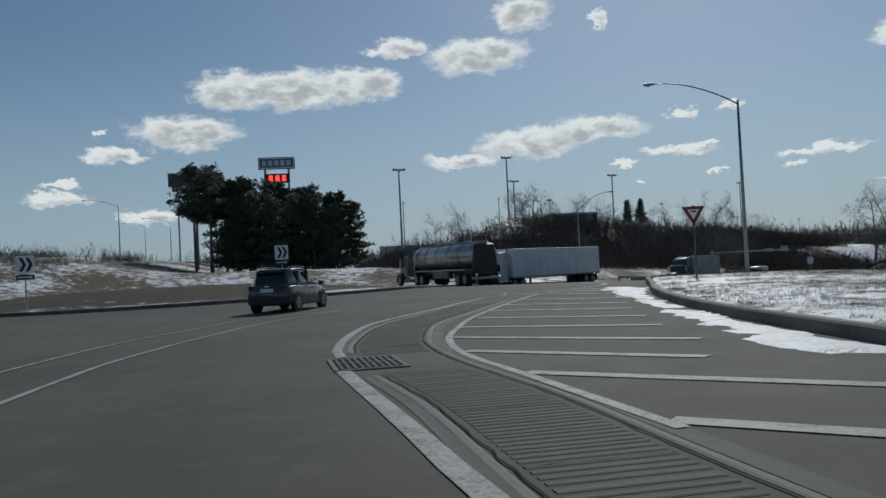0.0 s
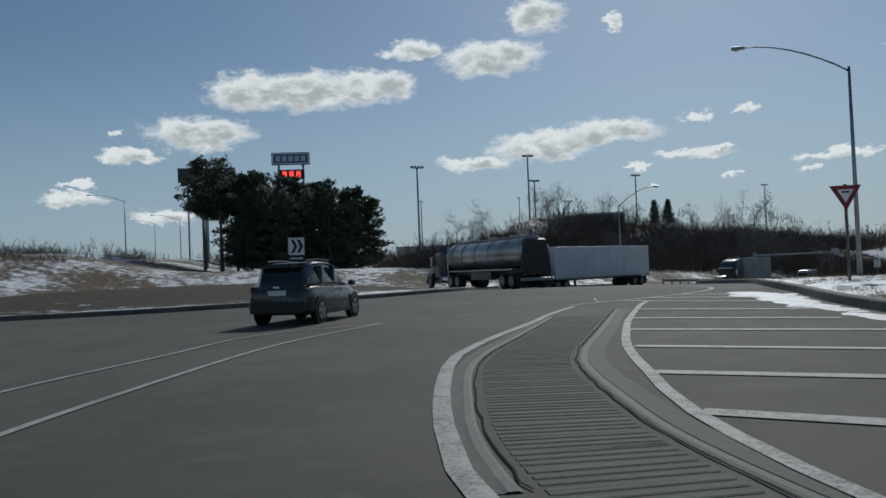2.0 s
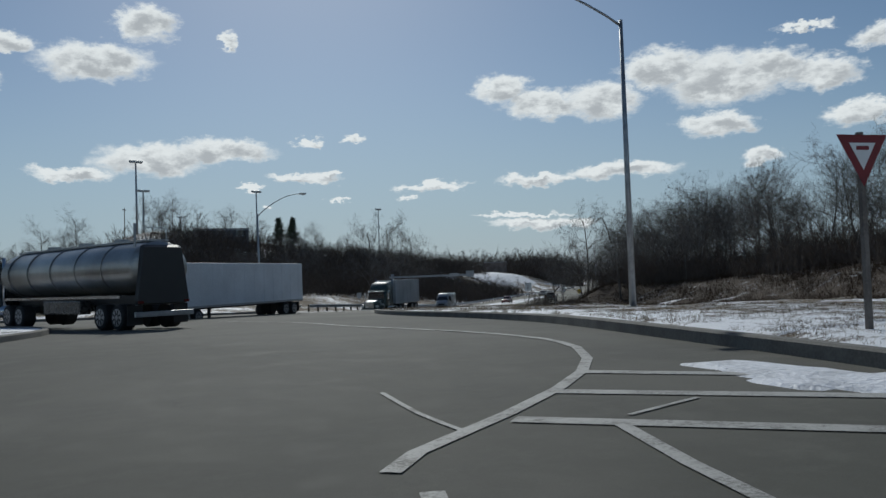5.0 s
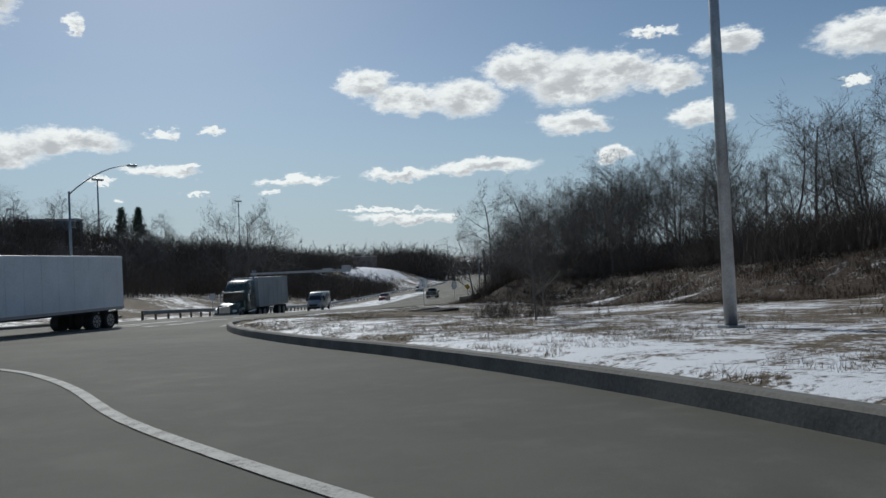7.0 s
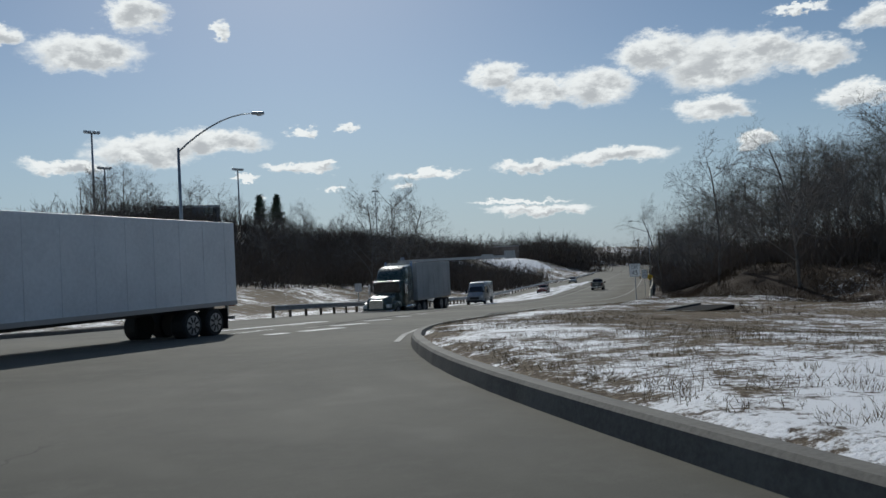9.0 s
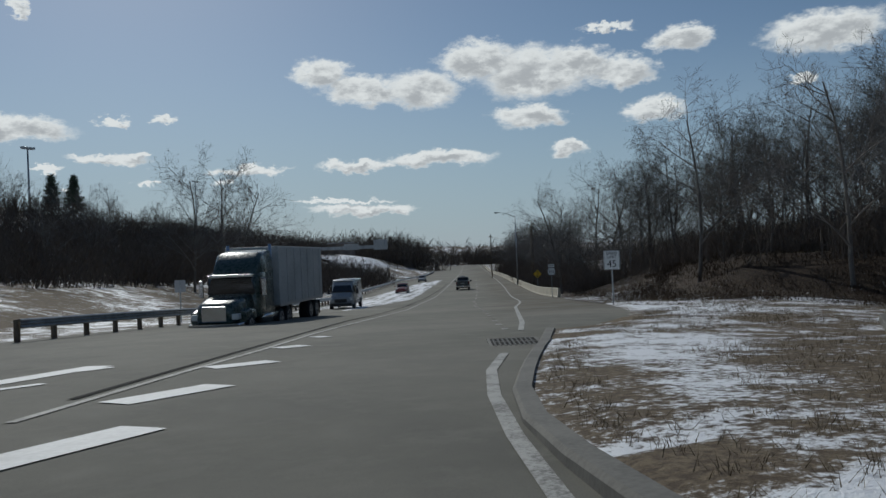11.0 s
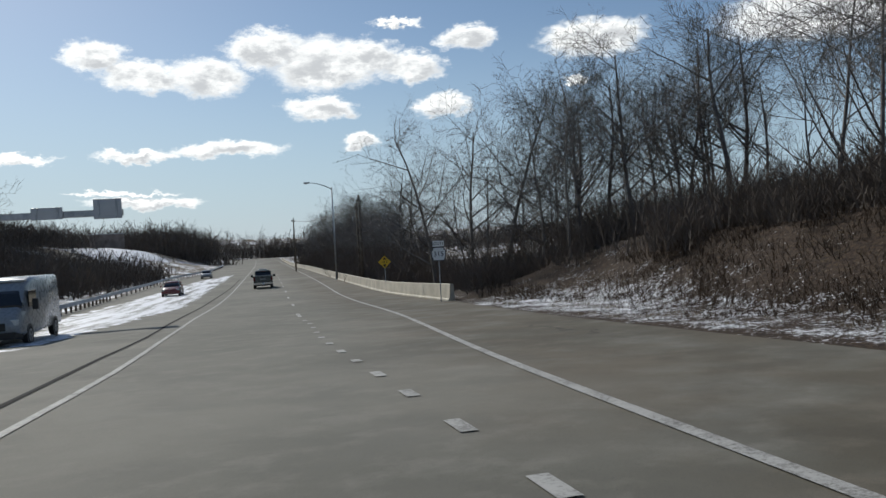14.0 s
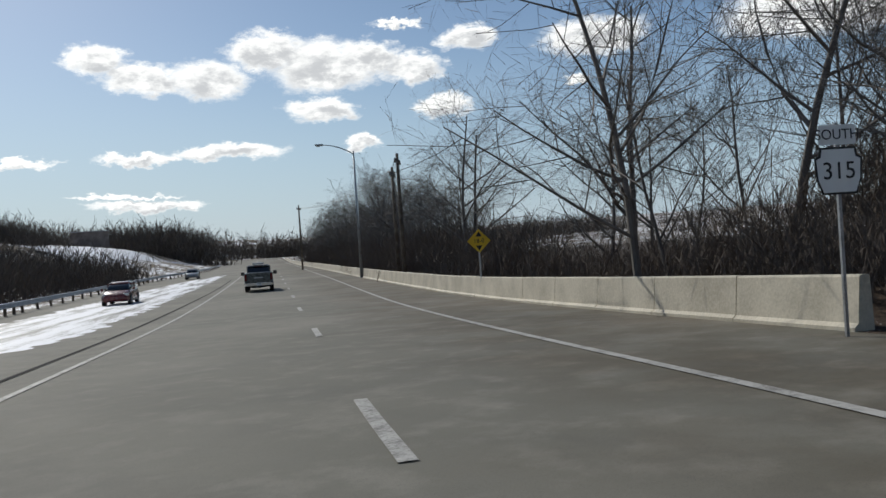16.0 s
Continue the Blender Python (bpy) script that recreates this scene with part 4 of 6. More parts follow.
    while len(far) < 520:
        x, y = rnd.uniform(-14, 150), rnd.uniform(112, 300)
        d = -near(LEFT_SIDE, x, y)
        if (22 < d < 62 and y < 250) or (195 < y < 245 and 5 < d < 50) or (y > 240 and 27 < d < 60):
            far.append((x, y, rnd.uniform(1.0, 1.6) if x < 20 else rnd.uniform(1.15, 2.0), rnd.uniform(0, 6)))
    for k in range(150):
        a = radians(-105 + 160 * (k + rnd.random()) / 150)
        r = rnd.uniform(330, 560)
        x, y = 40 + r * math.sin(-a), 60 + r * math.cos(a)
        if not inside(ROAD_OUTLINE, x, y) and abs(near(SEP, x, y)) > 22:
            far.append((x, y, rnd.uniform(2.4, 3.8), rnd.uniform(0, 6)))
    for k in range(110):
        u, v = rnd.uniform(-190, 190), rnd.uniform(12, 70)
        far.append((330 + .75 * u + .66 * v, 445 - .66 * u + .75 * v, rnd.uniform(3.4, 5.2), rnd.uniform(0, 6)))
    for k in range(60):
        far.append((rnd.uniform(-120, -50), rnd.uniform(100, 200), rnd.uniform(.6, 1.0), rnd.uniform(0, 6)))
    for k in range(34):
        x, y = 226 + rnd.gauss(0, 9), 376 + rnd.gauss(0, 9)
        if not inside(ROAD_OUTLINE, x, y):
            far.append((x, y, rnd.uniform(2.8, 4.0), rnd.uniform(0, 6)))
    mass("brushwood", far, TWIG, "dark leafless brush on the far slopes", "brush", SPARSE)
    n = 0
    while n < 46:
        x, y = rnd.uniform(-12, 110), rnd.uniform(125, 300)
        d = -near(LEFT_SIDE, x, y)
        if d > 24 and d < 150:
            plant(TREES, x, y, rnd.uniform(.55, .95), rnd, "bare_tree", "leafless tree on the far slope", "tree", "trees of the far slope")
            n += 1
    for x, y, top in ((60.3, 177.5, 12.8), (55.5, 174.5, 12.0), (63.5, 181, 11.5)):
        plant(GRAND, x, y, (top - at_ground(x, y)) / 9.6, rnd, "bare_tree", "spreading leafless tree behind the guardrail", "tree", "trees of the far slope")


def tufts():
    rnd = random.Random(8)
    verts, faces = [], []
    n = 0
    while n < 12000:
        x, y = rnd.uniform(6, 74), rnd.uniform(8, 131)
        if on_road(x, y):
            continue
        e = near(RIGHT_SIDE, x, y)
        if not .5 < e < 16 or rnd.random() > 1.2 - e / 16 or noise.noise((x * .3, y * .3, 5)) < -.12:
            continue
        n += 1
        z = soil(x, y) - .02
        size = rnd.uniform(.5, 1.25)
        for _ in range(11):
            a, h = rnd.uniform(0, 6.28), rnd.uniform(.05, .15) * size
            px, py, w = x + rnd.gauss(0, .07), y + rnd.gauss(0, .07), .0045
            lx, ly = rnd.uniform(-.9, .9) * h, rnd.uniform(-.9, .9) * h
            i = len(verts)
            verts.extend(((px + w * math.cos(a), py + w * math.sin(a), z), (px - w * math.cos(a), py - w * math.sin(a), z), (px + lx, py + ly, z + h)))
            faces.append((i, i + 1, i + 2))
    ob = mesh_of("dead_grass", verts, faces, STRAW)
    tagged(ob, "tufts of dead straw-coloured grass on the verge", "grass", kind="stuff")


woods()
tufts()

# ---------------------------------------------------------------- street furniture
def street_lamp(x, y, height, turn, arm=5.5, rise=1.7, label="tall galvanised street lamp with a long curved arm", z=None):
    """turn: degrees, the way in which the arm reaches."""
    lamp = thing("street_lamp", pose(x, y, at_ground(x, y) if z is None else z, rz=turn), label, "street lamp", "street lamps")
    part("base_plate", boxes((-.2, .2, -.2, .2, -.25, .06), bevel=.01), STEEL, lamp)
    part("pole", tube(bmesh.new(), [(0, 0, 0.03), (0, 0, height / 2), (0, 0, height)], [.14, .11, .075], 12), STEEL, lamp, smooth=True)
    pts = [(arm * t, 0, height - .25 + rise * math.sin(t * math.pi / 2) ** 0.9) for t in (0, .12, .25, .4, .55, .7, .85, 1)]
    part("arm", tube(bmesh.new(), pts, [.055, .052, .05, .048, .045, .04, .036, .034], 8), STEEL, lamp, smooth=True)
    bm = bmesh.new()
    box(bm, arm - .1, arm + .65, -.15, .15, height + rise - .32, height + rise - .16, .04)
    head = part("luminaire", bm, STEEL, lamp)
    bm = bmesh.new()
    bmesh.ops.create_uvsphere(bm, u_segments=12, v_segments=6, radius=.13, matrix=Matrix.Translation((arm + .35, 0, height + rise - .33)) @ Matrix.Diagonal((1.5, 1, .6, 1)))
    part("lens", bm, LAMP_CLEAR, head, "clear bowl lens")
    return lamp


street_lamp(20.6, 54.54, 11.85 - at_ground(20.6, 54.54), 162, arm=5.5, rise=2.0)
street_lamp(19.1, 111.8, 8.8 - at_ground(19.1, 111.8), -12, arm=4.4, rise=2.3, label="galvanised street lamp with a curved arm behind the guardrail")
street_lamp(113.3, 179.7, 11.6, 140, arm=2.8, rise=.9, label="far street lamp behind the low concrete wall")
street_lamp(-66, 165, 11.5, 165, arm=8, rise=1.8, label="far street lamp over the snowy slope")
street_lamp(-72, 214, 11.5, 165, arm=8, rise=1.8, label="far street lamp over the snowy slope")
street_lamp(-92, 250, 12.5, 165, arm=7, rise=1.4, label="far street lamp over the snowy slope")


def mast_light(x, y, top, label="tall lighting mast with a cross of floodlights"):
    z = at_ground(x, y)
    m = thing("lighting_mast", pose(x, y, z, rz=20), label, "lighting mast", "lighting masts on the far hill")
    part("pole", tube(bmesh.new(), [(0, 0, -.5), (0, 0, (top - z) * .5), (0, 0, top - z)], [.42, .32, .22], 10), STEEL, m, smooth=True)
    part("cross_arm", boxes((-1.9, 1.9, -.12, .12, top - z - .25, top - z + .05)), STEEL, m)
    for k in (-1.7, -.6, .6, 1.7):
        part("floodlight", boxes((k - .38, k + .38, -.55, .25, top - z - .1, top - z + .5), bevel=.06), STEEL, m)


for mx, my, mz in ((-12.5, 254, 33.1), (24.9, 292, 40.4), (29.3, 315, 34), (73, 338.5, 37.0), (171, 457, 41.6), (64, 470, 38)):
    mast_light(mx, my, mz)


def lettering(text, size, mat, parent, m, name="lettering"):
    c = bpy.data.curves.new(name, "FONT")
    c.body, c.size, c.align_x, c.align_y, c.extrude = text, size, "CENTER", "CENTER", 0.002
    t = new(name, c)
    me = bpy.data.meshes.new_from_object(t.evaluated_get(bpy.context.evaluated_depsgraph_get()))
    bpy.data.objects.remove(t)
    bpy.data.curves.remove(c)
    me.materials.clear()
    me.materials.append(mat)
    ob = new(name, me)
    ob.parent, ob.matrix_local = parent, m
    return ob


FACE = pose(0, 0, 0, rx=90)         # a flat drawing set upright, seen from -y


def flat(points, thick=0.003, y=0.0):
    """A plate with that outline in x and z, its face towards -y."""
    bm = bmesh.new()
    f = bm.faces.new([bm.verts.new((px, y, pz)) for px, pz in points])
    if f.normal.y > 0:
        f.normal_flip()
    bm.normal_update()
    if f.normal.y > 0:
        f.normal_flip()
    r = bmesh.ops.extrude_face_region(bm, geom=[f])
    bmesh.ops.translate(bm, vec=(0, thick, 0), verts=[v for v in r["geom"] if isinstance(v, bmesh.types.BMVert)])
    bmesh.ops.recalc_face_normals(bm, faces=bm.faces)
    return bm


def rect(cx, cz, w, h, c=0.0):
    if not c:
        return [(cx - w / 2, cz - h / 2), (cx + w / 2, cz - h / 2), (cx + w / 2, cz + h / 2), (cx - w / 2, cz + h / 2)]
    out = []
    for sx, sz, a0 in ((1, -1, -90), (1, 1, 0), (-1, 1, 90), (-1, -1, 180)):
        for k in range(4):
            a = radians(a0 + 30 * k)
            out.append((cx + sx * (w / 2 - c) + c * math.cos(a), cz + sz * (h / 2 - c) + c * math.sin(a)))
    return out


def post(parent, top, width=.06, mat=None):
    part("post", boxes((-width / 2, width / 2, .012, .012 + width, -.4, top)), mat or STEEL, parent)


def sign_at(name, x, y, turn, label, z=None):
    return thing(name, pose(x, y, at_ground(x, y) if z is None else z, rz=turn), label, "road sign")


# speed limit
s = sign_at("speed_limit_sign", 48.98, 107.3, -44, "white speed limit sign reading 45 on a steel post", -2.16)
post(s, 2.7)
panel = part("panel", flat(rect(0, 2.25, .76, .92, .04), .003), WHITE, s)
for q in (rect(0, 2.69, .70, .016), rect(0, 1.81, .70, .016), rect(-.355, 2.25, .016, .86), rect(.355, 2.25, .016, .86)):
    part("border", flat(q, .002, -.004), BLACK, panel)
lettering("SPEED", .19, BLACK, panel, pose(0, -.006, 2.56) @ FACE)
lettering("LIMIT", .19, BLACK, panel, pose(0, -.006, 2.39) @ FACE)
lettering("45", .46, BLACK, panel, pose(0, -.006, 2.06) @ FACE)

# route marker
s = sign_at("route_marker", 70.97, 131.98, -46, "white route marker reading SOUTH 315 on a steel post", -3.15)
post(s, 2.7, .045)
plate = part("plate", flat(rect(0, 2.53, .56, .28, .03)), WHITE, s)
lettering("SOUTH", .20, BLACK, plate, pose(0, -.005, 2.53) @ FACE)
backing = part("backing", flat([(-.26, 1.70), (.26, 1.70), (.335, 1.9), (.36, 2.21), (.29, 2.25), (.27, 2.36), (-.27, 2.36), (-.29, 2.25), (-.36, 2.21), (-.335, 1.9)], .003, .002), BLACK, s, "black border plate")
shield = part("shield", flat([(-0.24, 1.73), (0.24, 1.73), (0.31, 1.91), (0.33, 2.19), (0.26, 2.22), (0.24, 2.33), (-0.24, 2.33), (-0.26, 2.22), (-0.33, 2.19), (-0.31, 1.91)], .003, -.003), WHITE, s, "white keystone shield")
lettering("315", .34, BLACK, shield, pose(0, -.008, 2.02) @ FACE)

# clearance sign
s = sign_at("clearance_sign", 85.35, 147.75, -46, "yellow diamond clearance sign with black arrows", -3.6)
post(s, 1.9)
d = .48
diamond = part("panel", flat([(0, 1.75 - d), (d, 1.75), (0, 1.75 + d), (-d, 1.75)]), YELLOW, s)
for k in (1, -1):
    part("arrow", flat([(-.13, 1.75 + k * .18), (.13, 1.75 + k * .18), (0, 1.75 + k * .38)], .002, -.004), BLACK, diamond)
lettering("18-0", .24, BLACK, diamond, pose(0, -.006, 1.75) @ FACE)

# yield sign
s = sign_at("yield_sign", 11.86, 37.7, -12, "red and white yield sign on a dark post")
post(s, 3.4, .09, BARK)
tri = part("panel", flat([(-.52, 3.35), (0, 2.45), (.52, 3.35)]), RED, s)
part("inner_field", flat([(-.27, 3.21), (0, 2.74), (.27, 3.21)], .002, -.004), WHITE, tri)
part("inner_field_bar", flat(rect(0, 3.12, .26, .07), .002, -.007), RED, tri)


def chevron_sign(x, y, turn):
    s = sign_at("chevron_sign", x, y, turn, "white board with two black chevrons on a post")
    s["group"] = "chevron boards on the island"
    post(s, 3.2, .07)
    panel = part("panel", flat(rect(0, 2.75, .88, .95, .03)), WHITE, s)
    for ox in (-.30, .02):
        part("chevron", flat([(ox, 2.38), (ox + .17, 2.38), (ox + .36, 2.75), (ox + .17, 3.12), (ox, 3.12), (ox + .18, 2.75)], .002, -.004), BLACK, panel)
    plate = part("arrow_plate", flat(rect(0, 2.08, .88, .26, .02)), BLACK, s)
    part("arrow", flat([(-.36, 2.05), (.2, 2.05), (.2, 2.0), (.38, 2.08), (.2, 2.16), (.2, 2.11), (-.36, 2.11)], .002, -.004), WHITE, plate)


chevron_sign(-10.7, 53.6, 5)
chevron_sign(-22.2, 42.8, 25)
for sx, sy, a in ((36.0, 128.0, 150), (45.5, 137.8, 140)):
    s = sign_at("small_road_sign", sx, sy, a, "small road sign seen from its bare metal back")
    post(s, 2.4)
    part("panel", flat(rect(0, 2.05, .6, .7, .03)), ALU, s)


def pylon_sign():
    s = thing("pylon_sign", pose(-42, 209, at_ground(-42, 209), rz=8), "tall fuel station sign on two steel posts", "pylon sign")
    z = 32.4 - at_ground(-42, 209)
    for k in (-3.0, 3.0):
        part("post", tube(bmesh.new(), [(k, .3, -.5), (k, .3, z)], .28, 8), STEEL, s, smooth=True)
    top = part("sign_cabinet", boxes((-4.7, 4.7, -.35, .35, z - 3.1, z), bevel=.05), plain("sign_blue", (0.03, 0.07, 0.16), .4), s, "dark blue sign cabinet")
    part("border", flat(rect(0, z - 1.55, 9.1, 2.75), .02, -.38), WHITE, top)
    part("field", flat(rect(0, z - 1.55, 8.6, 2.3), .02, -.41), plain("sign_field", (0.07, 0.13, 0.22), .4), top)
    for k in range(5):
        part("letter_bar", flat(rect(-3.1 + 1.55 * k, z - 1.55, 1.05, 1.35), .02, -.44), plain("sign_letter", (.45, .52, .6), .4), top)
    low = part("price_display", boxes((-3.3, 3.3, -.3, .3, z - 6.7, z - 4.3), bevel=.04), BLACK, s, "price display with red digits")
    m, tree, b = material("red_digits", .4)
    b.inputs["Base Color"].default_value = (.4, .02, .02, 1)
    b.inputs["Emission Color"].default_value, b.inputs["Emission Strength"].default_value = (1, .06, .05, 1), 1.6
    for k in range(3):
        part("digit", flat(rect(-1.6 + 1.7 * k, z - 5.5, 1.1, 1.6), .02, -.33), m, low)


pylon_sign()


def hoarding(x, y, z0, turn, w, h, legs, label, mat):
    s = thing("billboard", pose(x, y, at_ground(x, y), rz=turn), label, "billboard")
    z = z0 - at_ground(x, y)
    part("panel", boxes((-w / 2, w / 2, -.2, .2, z, z + h), bevel=.04), mat, s)
    part("rim", boxes((-w / 2 - .15, w / 2 + .15, -.26, .26, z + h, z + h + .2)), STEEL, s)
    part("walkway", boxes((-w / 2, w / 2, -1.0, -.2, z - .25, z - .15)), STEEL, s)
    for k in range(legs):
        px = -w / 2 + w * (k + .5) / legs
        part("post", boxes((px - .2, px + .2, -.2, .2, -.5, z)), STEEL, s)


hoarding(185, 350, -1.0, -25, 10.5, 8.5, 2, "brown back of a large billboard on two posts", varied("board_back", (.12, .09, .075), (.26, .21, .18), .5, 8, .8))
hoarding(-62, 205, 25.5, 12, 13.5, 3.2, 3, "long dark billboard above the pines", varied("board_dark", (.05, .06, .05), (.11, .12, .10), .5, 8, .7))


def overhead_sign():
    """A cantilever over the other carriageway: the bare backs of two sign panels."""
    x, y = 61.5, 144.6
    s = thing("overhead_sign", pose(x, y, base(x, y), rz=-42), "grey cantilever sign structure over the carriageway", "road sign")
    z = 2.0 - base(x, y)
    part("beam", boxes((-14, .6, -.12, .12, z - .35, z - .05), (-14, .6, .35, .55, z - .35, z - .05)), STEEL, s)
    part("post", tube(bmesh.new(), [(-13.5, .2, -3), (-13.5, .2, z + .3)], .25, 10), STEEL, s, smooth=True)
    for a, b, c, e in ((-.62, .66, z - .5, z + .45), (-3.4, -2.0, z - .42, z + .15)):
        part("panel", boxes((a, b, -.22, -.16, c, e), bevel=.01), ALU, s, "bare back of a sign panel")
        for q in (a + .2, b - .28):
            part("stiffener", boxes((q, q + .08, -.28, -.22, c, e)), STEEL, s)


overhead_sign()


def utility_pole(x, y, top, turn):
    z = at_ground(x, y)
    p = thing("utility_pole", pose(x, y, z, rz=turn), "weathered wooden utility pole with a crossarm", "utility pole", "utility poles")
    part("pole", tube(bmesh.new(), [(0, 0, -.5), (0, 0, (top - z) / 2), (.04, 0, top - z)], [.17, .15, .11], 10), WOOD, p, smooth=True)
    arm = part("crossarm", boxes((-1.2, 1.2, -.06, .06, top - z - .75, top - z - .6)), WOOD, p)
    for k in (-1.1, -.5, .5, 1.1):
        part("insulator", tube(bmesh.new(), [(k, 0, top - z - .6), (k, 0, top - z - .42)], .05, 8), BLACK, arm)


utility_pole(105.5, 168.2, 5.0, 30)
utility_pole(107.7, 170.6, 4.3, 30)
utility_pole(150, 226, 5.5, 30)
utility_pole(22, 300, 27, 60)
utility_pole(-12, 262, 24, 60)


def wire(a, b, sag):
    pts = [Vector(a).lerp(Vector(b), k / 10) - Vector((0, 0, sag * 4 * (k / 10) * (1 - k / 10))) for k in range(11)]
    tagged(link("power_line", tube(bmesh.new(), [tuple(p) for p in pts], .02, 4), BLACK), "thin black power line between poles", "cable")


for o in (-1, 0.9):
    wire((105.5 + o * .8, 168.2 + o * .4, 4.5), (107.7 + o * .8, 170.6 + o * .4, 3.9), .3)
    wire((107.7 + o * .8, 170.6 + o * .4, 3.9), (150 + o * .8, 226 + o * .4, 5.0), .8)


def guardrail(line):
    g = thing("guardrail", pose(0, 0, 0), "weathered steel guardrail on short posts", "guardrail")
    prof = [(0, .45), (.05, .50), (0, .56), (.05, .62), (0, .67), (0.05, .73), (0, .78), (-.015, .78), (-.015, .45), (0, .45)]
    r = ribbon("beam", line, prof, base, STEEL, "", "")
    r.parent = g
    for key in ("kind", "category", "label"):
        if key in r:
            del r[key]
    r.name = "beam"
    d, nxt = 0, 0
    mesh = None
    for (ax, ay), (bx, by) in zip(line, line[1:]):
        l = math.hypot(bx - ax, by - ay)
        while nxt < d + l:
            f = (nxt - d) / l
            px, py = ax + (bx - ax) * f, ay + (by - ay) * f
            if mesh is None:
                ob = part("post", boxes((-.08, .08, -.07, .07, -.5, .76)), WOOD, g)
                mesh = ob.data
            else:
                ob = new("post", mesh)
                ob.parent = g
            ob.matrix_local = pose(px - .1, py + .1, base(px, py), rz=45)
            nxt += 1.9 if d < 90 else 3.8
        d += l


RAIL = [p for p in LEFT_LINE[::-1] if p[1] > 111 and p[1] < 330]
RAIL = [(px + .9 * .7, py - .9 * .7) for px, py in RAIL]
guardrail(RAIL)


def low_wall():
    w = thing("roadside_wall", pose(0, 0, 0), "low concrete wall of long panels with open joints", "concrete wall")
    line = [p for p in curve(EDGE_LINE, 1.0) if p[1] > 131.4]
    step = 3.1
    acc = [0.0]
    for a, b in zip(line, line[1:]):
        acc.append(acc[-1] + math.hypot(b[0] - a[0], b[1] - a[1]))

    def at_len(s):
        for i in range(len(acc) - 1):
            if acc[i + 1] >= s:
                f = (s - acc[i]) / (acc[i + 1] - acc[i])
                return line[i][0] + (line[i + 1][0] - line[i][0]) * f, line[i][1] + (line[i + 1][1] - line[i][1]) * f
        return line[-1]

    rnd = random.Random(3)
    s0 = 0.0
    while s0 + step < min(acc[-1], 330):
        a, b = at_len(s0), at_len(s0 + step)
        l = math.hypot(b[0] - a[0], b[1] - a[1]) - .025
        bm = bmesh.new()
        prof = [(-.02, -.3), (-.02, .06), (.05, .12), (.11, .80), (.13, .83), (.27, .83), (.29, .80), (.34, -.3)]
        za, zb = base(*a), base(*b)
        va = [bm.verts.new((0, o, h + za)) for o, h in prof]
        vb = [bm.verts.new((l, o, h + zb)) for o, h in prof]
        n = len(prof)
        for i in range(n):
            bm.faces.new((va[i], va[(i + 1) % n], vb[(i + 1) % n], vb[i]))
        bm.faces.new(va[::-1])
        bm.faces.new(vb)
        ob = part("panel", bm, CONCRETE, w)
        ang = math.degrees(math.atan2(b[1] - a[1], b[0] - a[0]))
        ob.matrix_local = pose(a[0], a[1], rnd.uniform(-.008, .008), rz=ang) @ Matrix.Diagonal((1, -1, 1, 1))
        s0 += step


low_wall()


# ---------------------------------------------------------------- evergreens
def pine_mesh(name, seed, height, bare):
    """Tall pine: bent limbs carrying flat sprays of needles. Returns the trunk's and the crown's mesh."""
    rnd = random.Random(seed)
    bm = bmesh.new()
    top = [(0, 0, -.4), (.1, 0, height * .4), (rnd.uniform(-.3, .3), rnd.uniform(-.3, .3), height)]
    tube(bm, top, [height * .016, height * .011, .03], 7)
    verts, faces = [], []
    z = height * bare
    while z < height * .99:
        f = (z - height * bare) / (height * (1 - bare))
        reach = height * .24 * (1.05 - f) ** .7 * rnd.uniform(.6, 1.15) + .4
        a = rnd.uniform(0, 6.28)
        d = Vector((math.cos(a), math.sin(a), rnd.uniform(.05, .4)))
        p, q = Vector((0, 0, z)), Vector((0, 0, z)) + d * reach
        tube(bm, [tuple(p), tuple(p.lerp(q, .5) + Vector((0, 0, .1))), tuple(q)], [.06, .04, .015], 3, False)
        for k in range(int(9 + reach * 4)):
            c = p.lerp(q, rnd.uniform(.3, 1.05)) + Vector((rnd.gauss(0, .45), rnd.gauss(0, .45), rnd.gauss(.12, .25)))
            for _ in range(5):
                u = Vector((rnd.uniform(-1, 1), rnd.uniform(-1, 1), rnd.uniform(-.5, .7))).normalized()
                w = u.orthogonal().normalized()
                s = rnd.uniform(.25, .5)
                i = len(verts)
                verts.extend([tuple(c + w * .05), tuple(c - w * .05), tuple(c + u * s * 1.3 - w * .10), tuple(c + u * s * 1.3 + w * .10)])
                faces.append((i, i + 1, i + 2, i + 3))
        z += rnd.uniform(.10, .26) * height / 15
    trunk = bpy.data.meshes.new(name + "_trunk")
    bm.to_mesh(trunk)
    bm.free()
    trunk.materials.append(BARK)
    crown = bpy.data.meshes.new(name + "_crown")
    crown.from_pydata(verts, [], faces)
    crown.materials.append(NEEDLE)
    return trunk, crown


PINES = [pine_mesh("pine", 71, 20, .50), pine_mesh("pine", 72, 18, .08), pine_mesh("pine", 73, 16, .06)]
FIRS = [pine_mesh("fir", 81, 11, .12)]


def evergreen(kinds, k, x, y, size, turn, label, group, slim=1.0, z=None):
    t = thing("pine_tree" if kinds is PINES else "fir_tree", pose(x, y, (at_ground(x, y) if z is None else z) - .1, rz=turn) @ Matrix.Diagonal((size * slim, size * slim, size, 1)), label, "tree", group)
    for nm, me in zip(("trunk", "crown"), kinds[k]):
        o = new(nm, me)
        o.parent = t


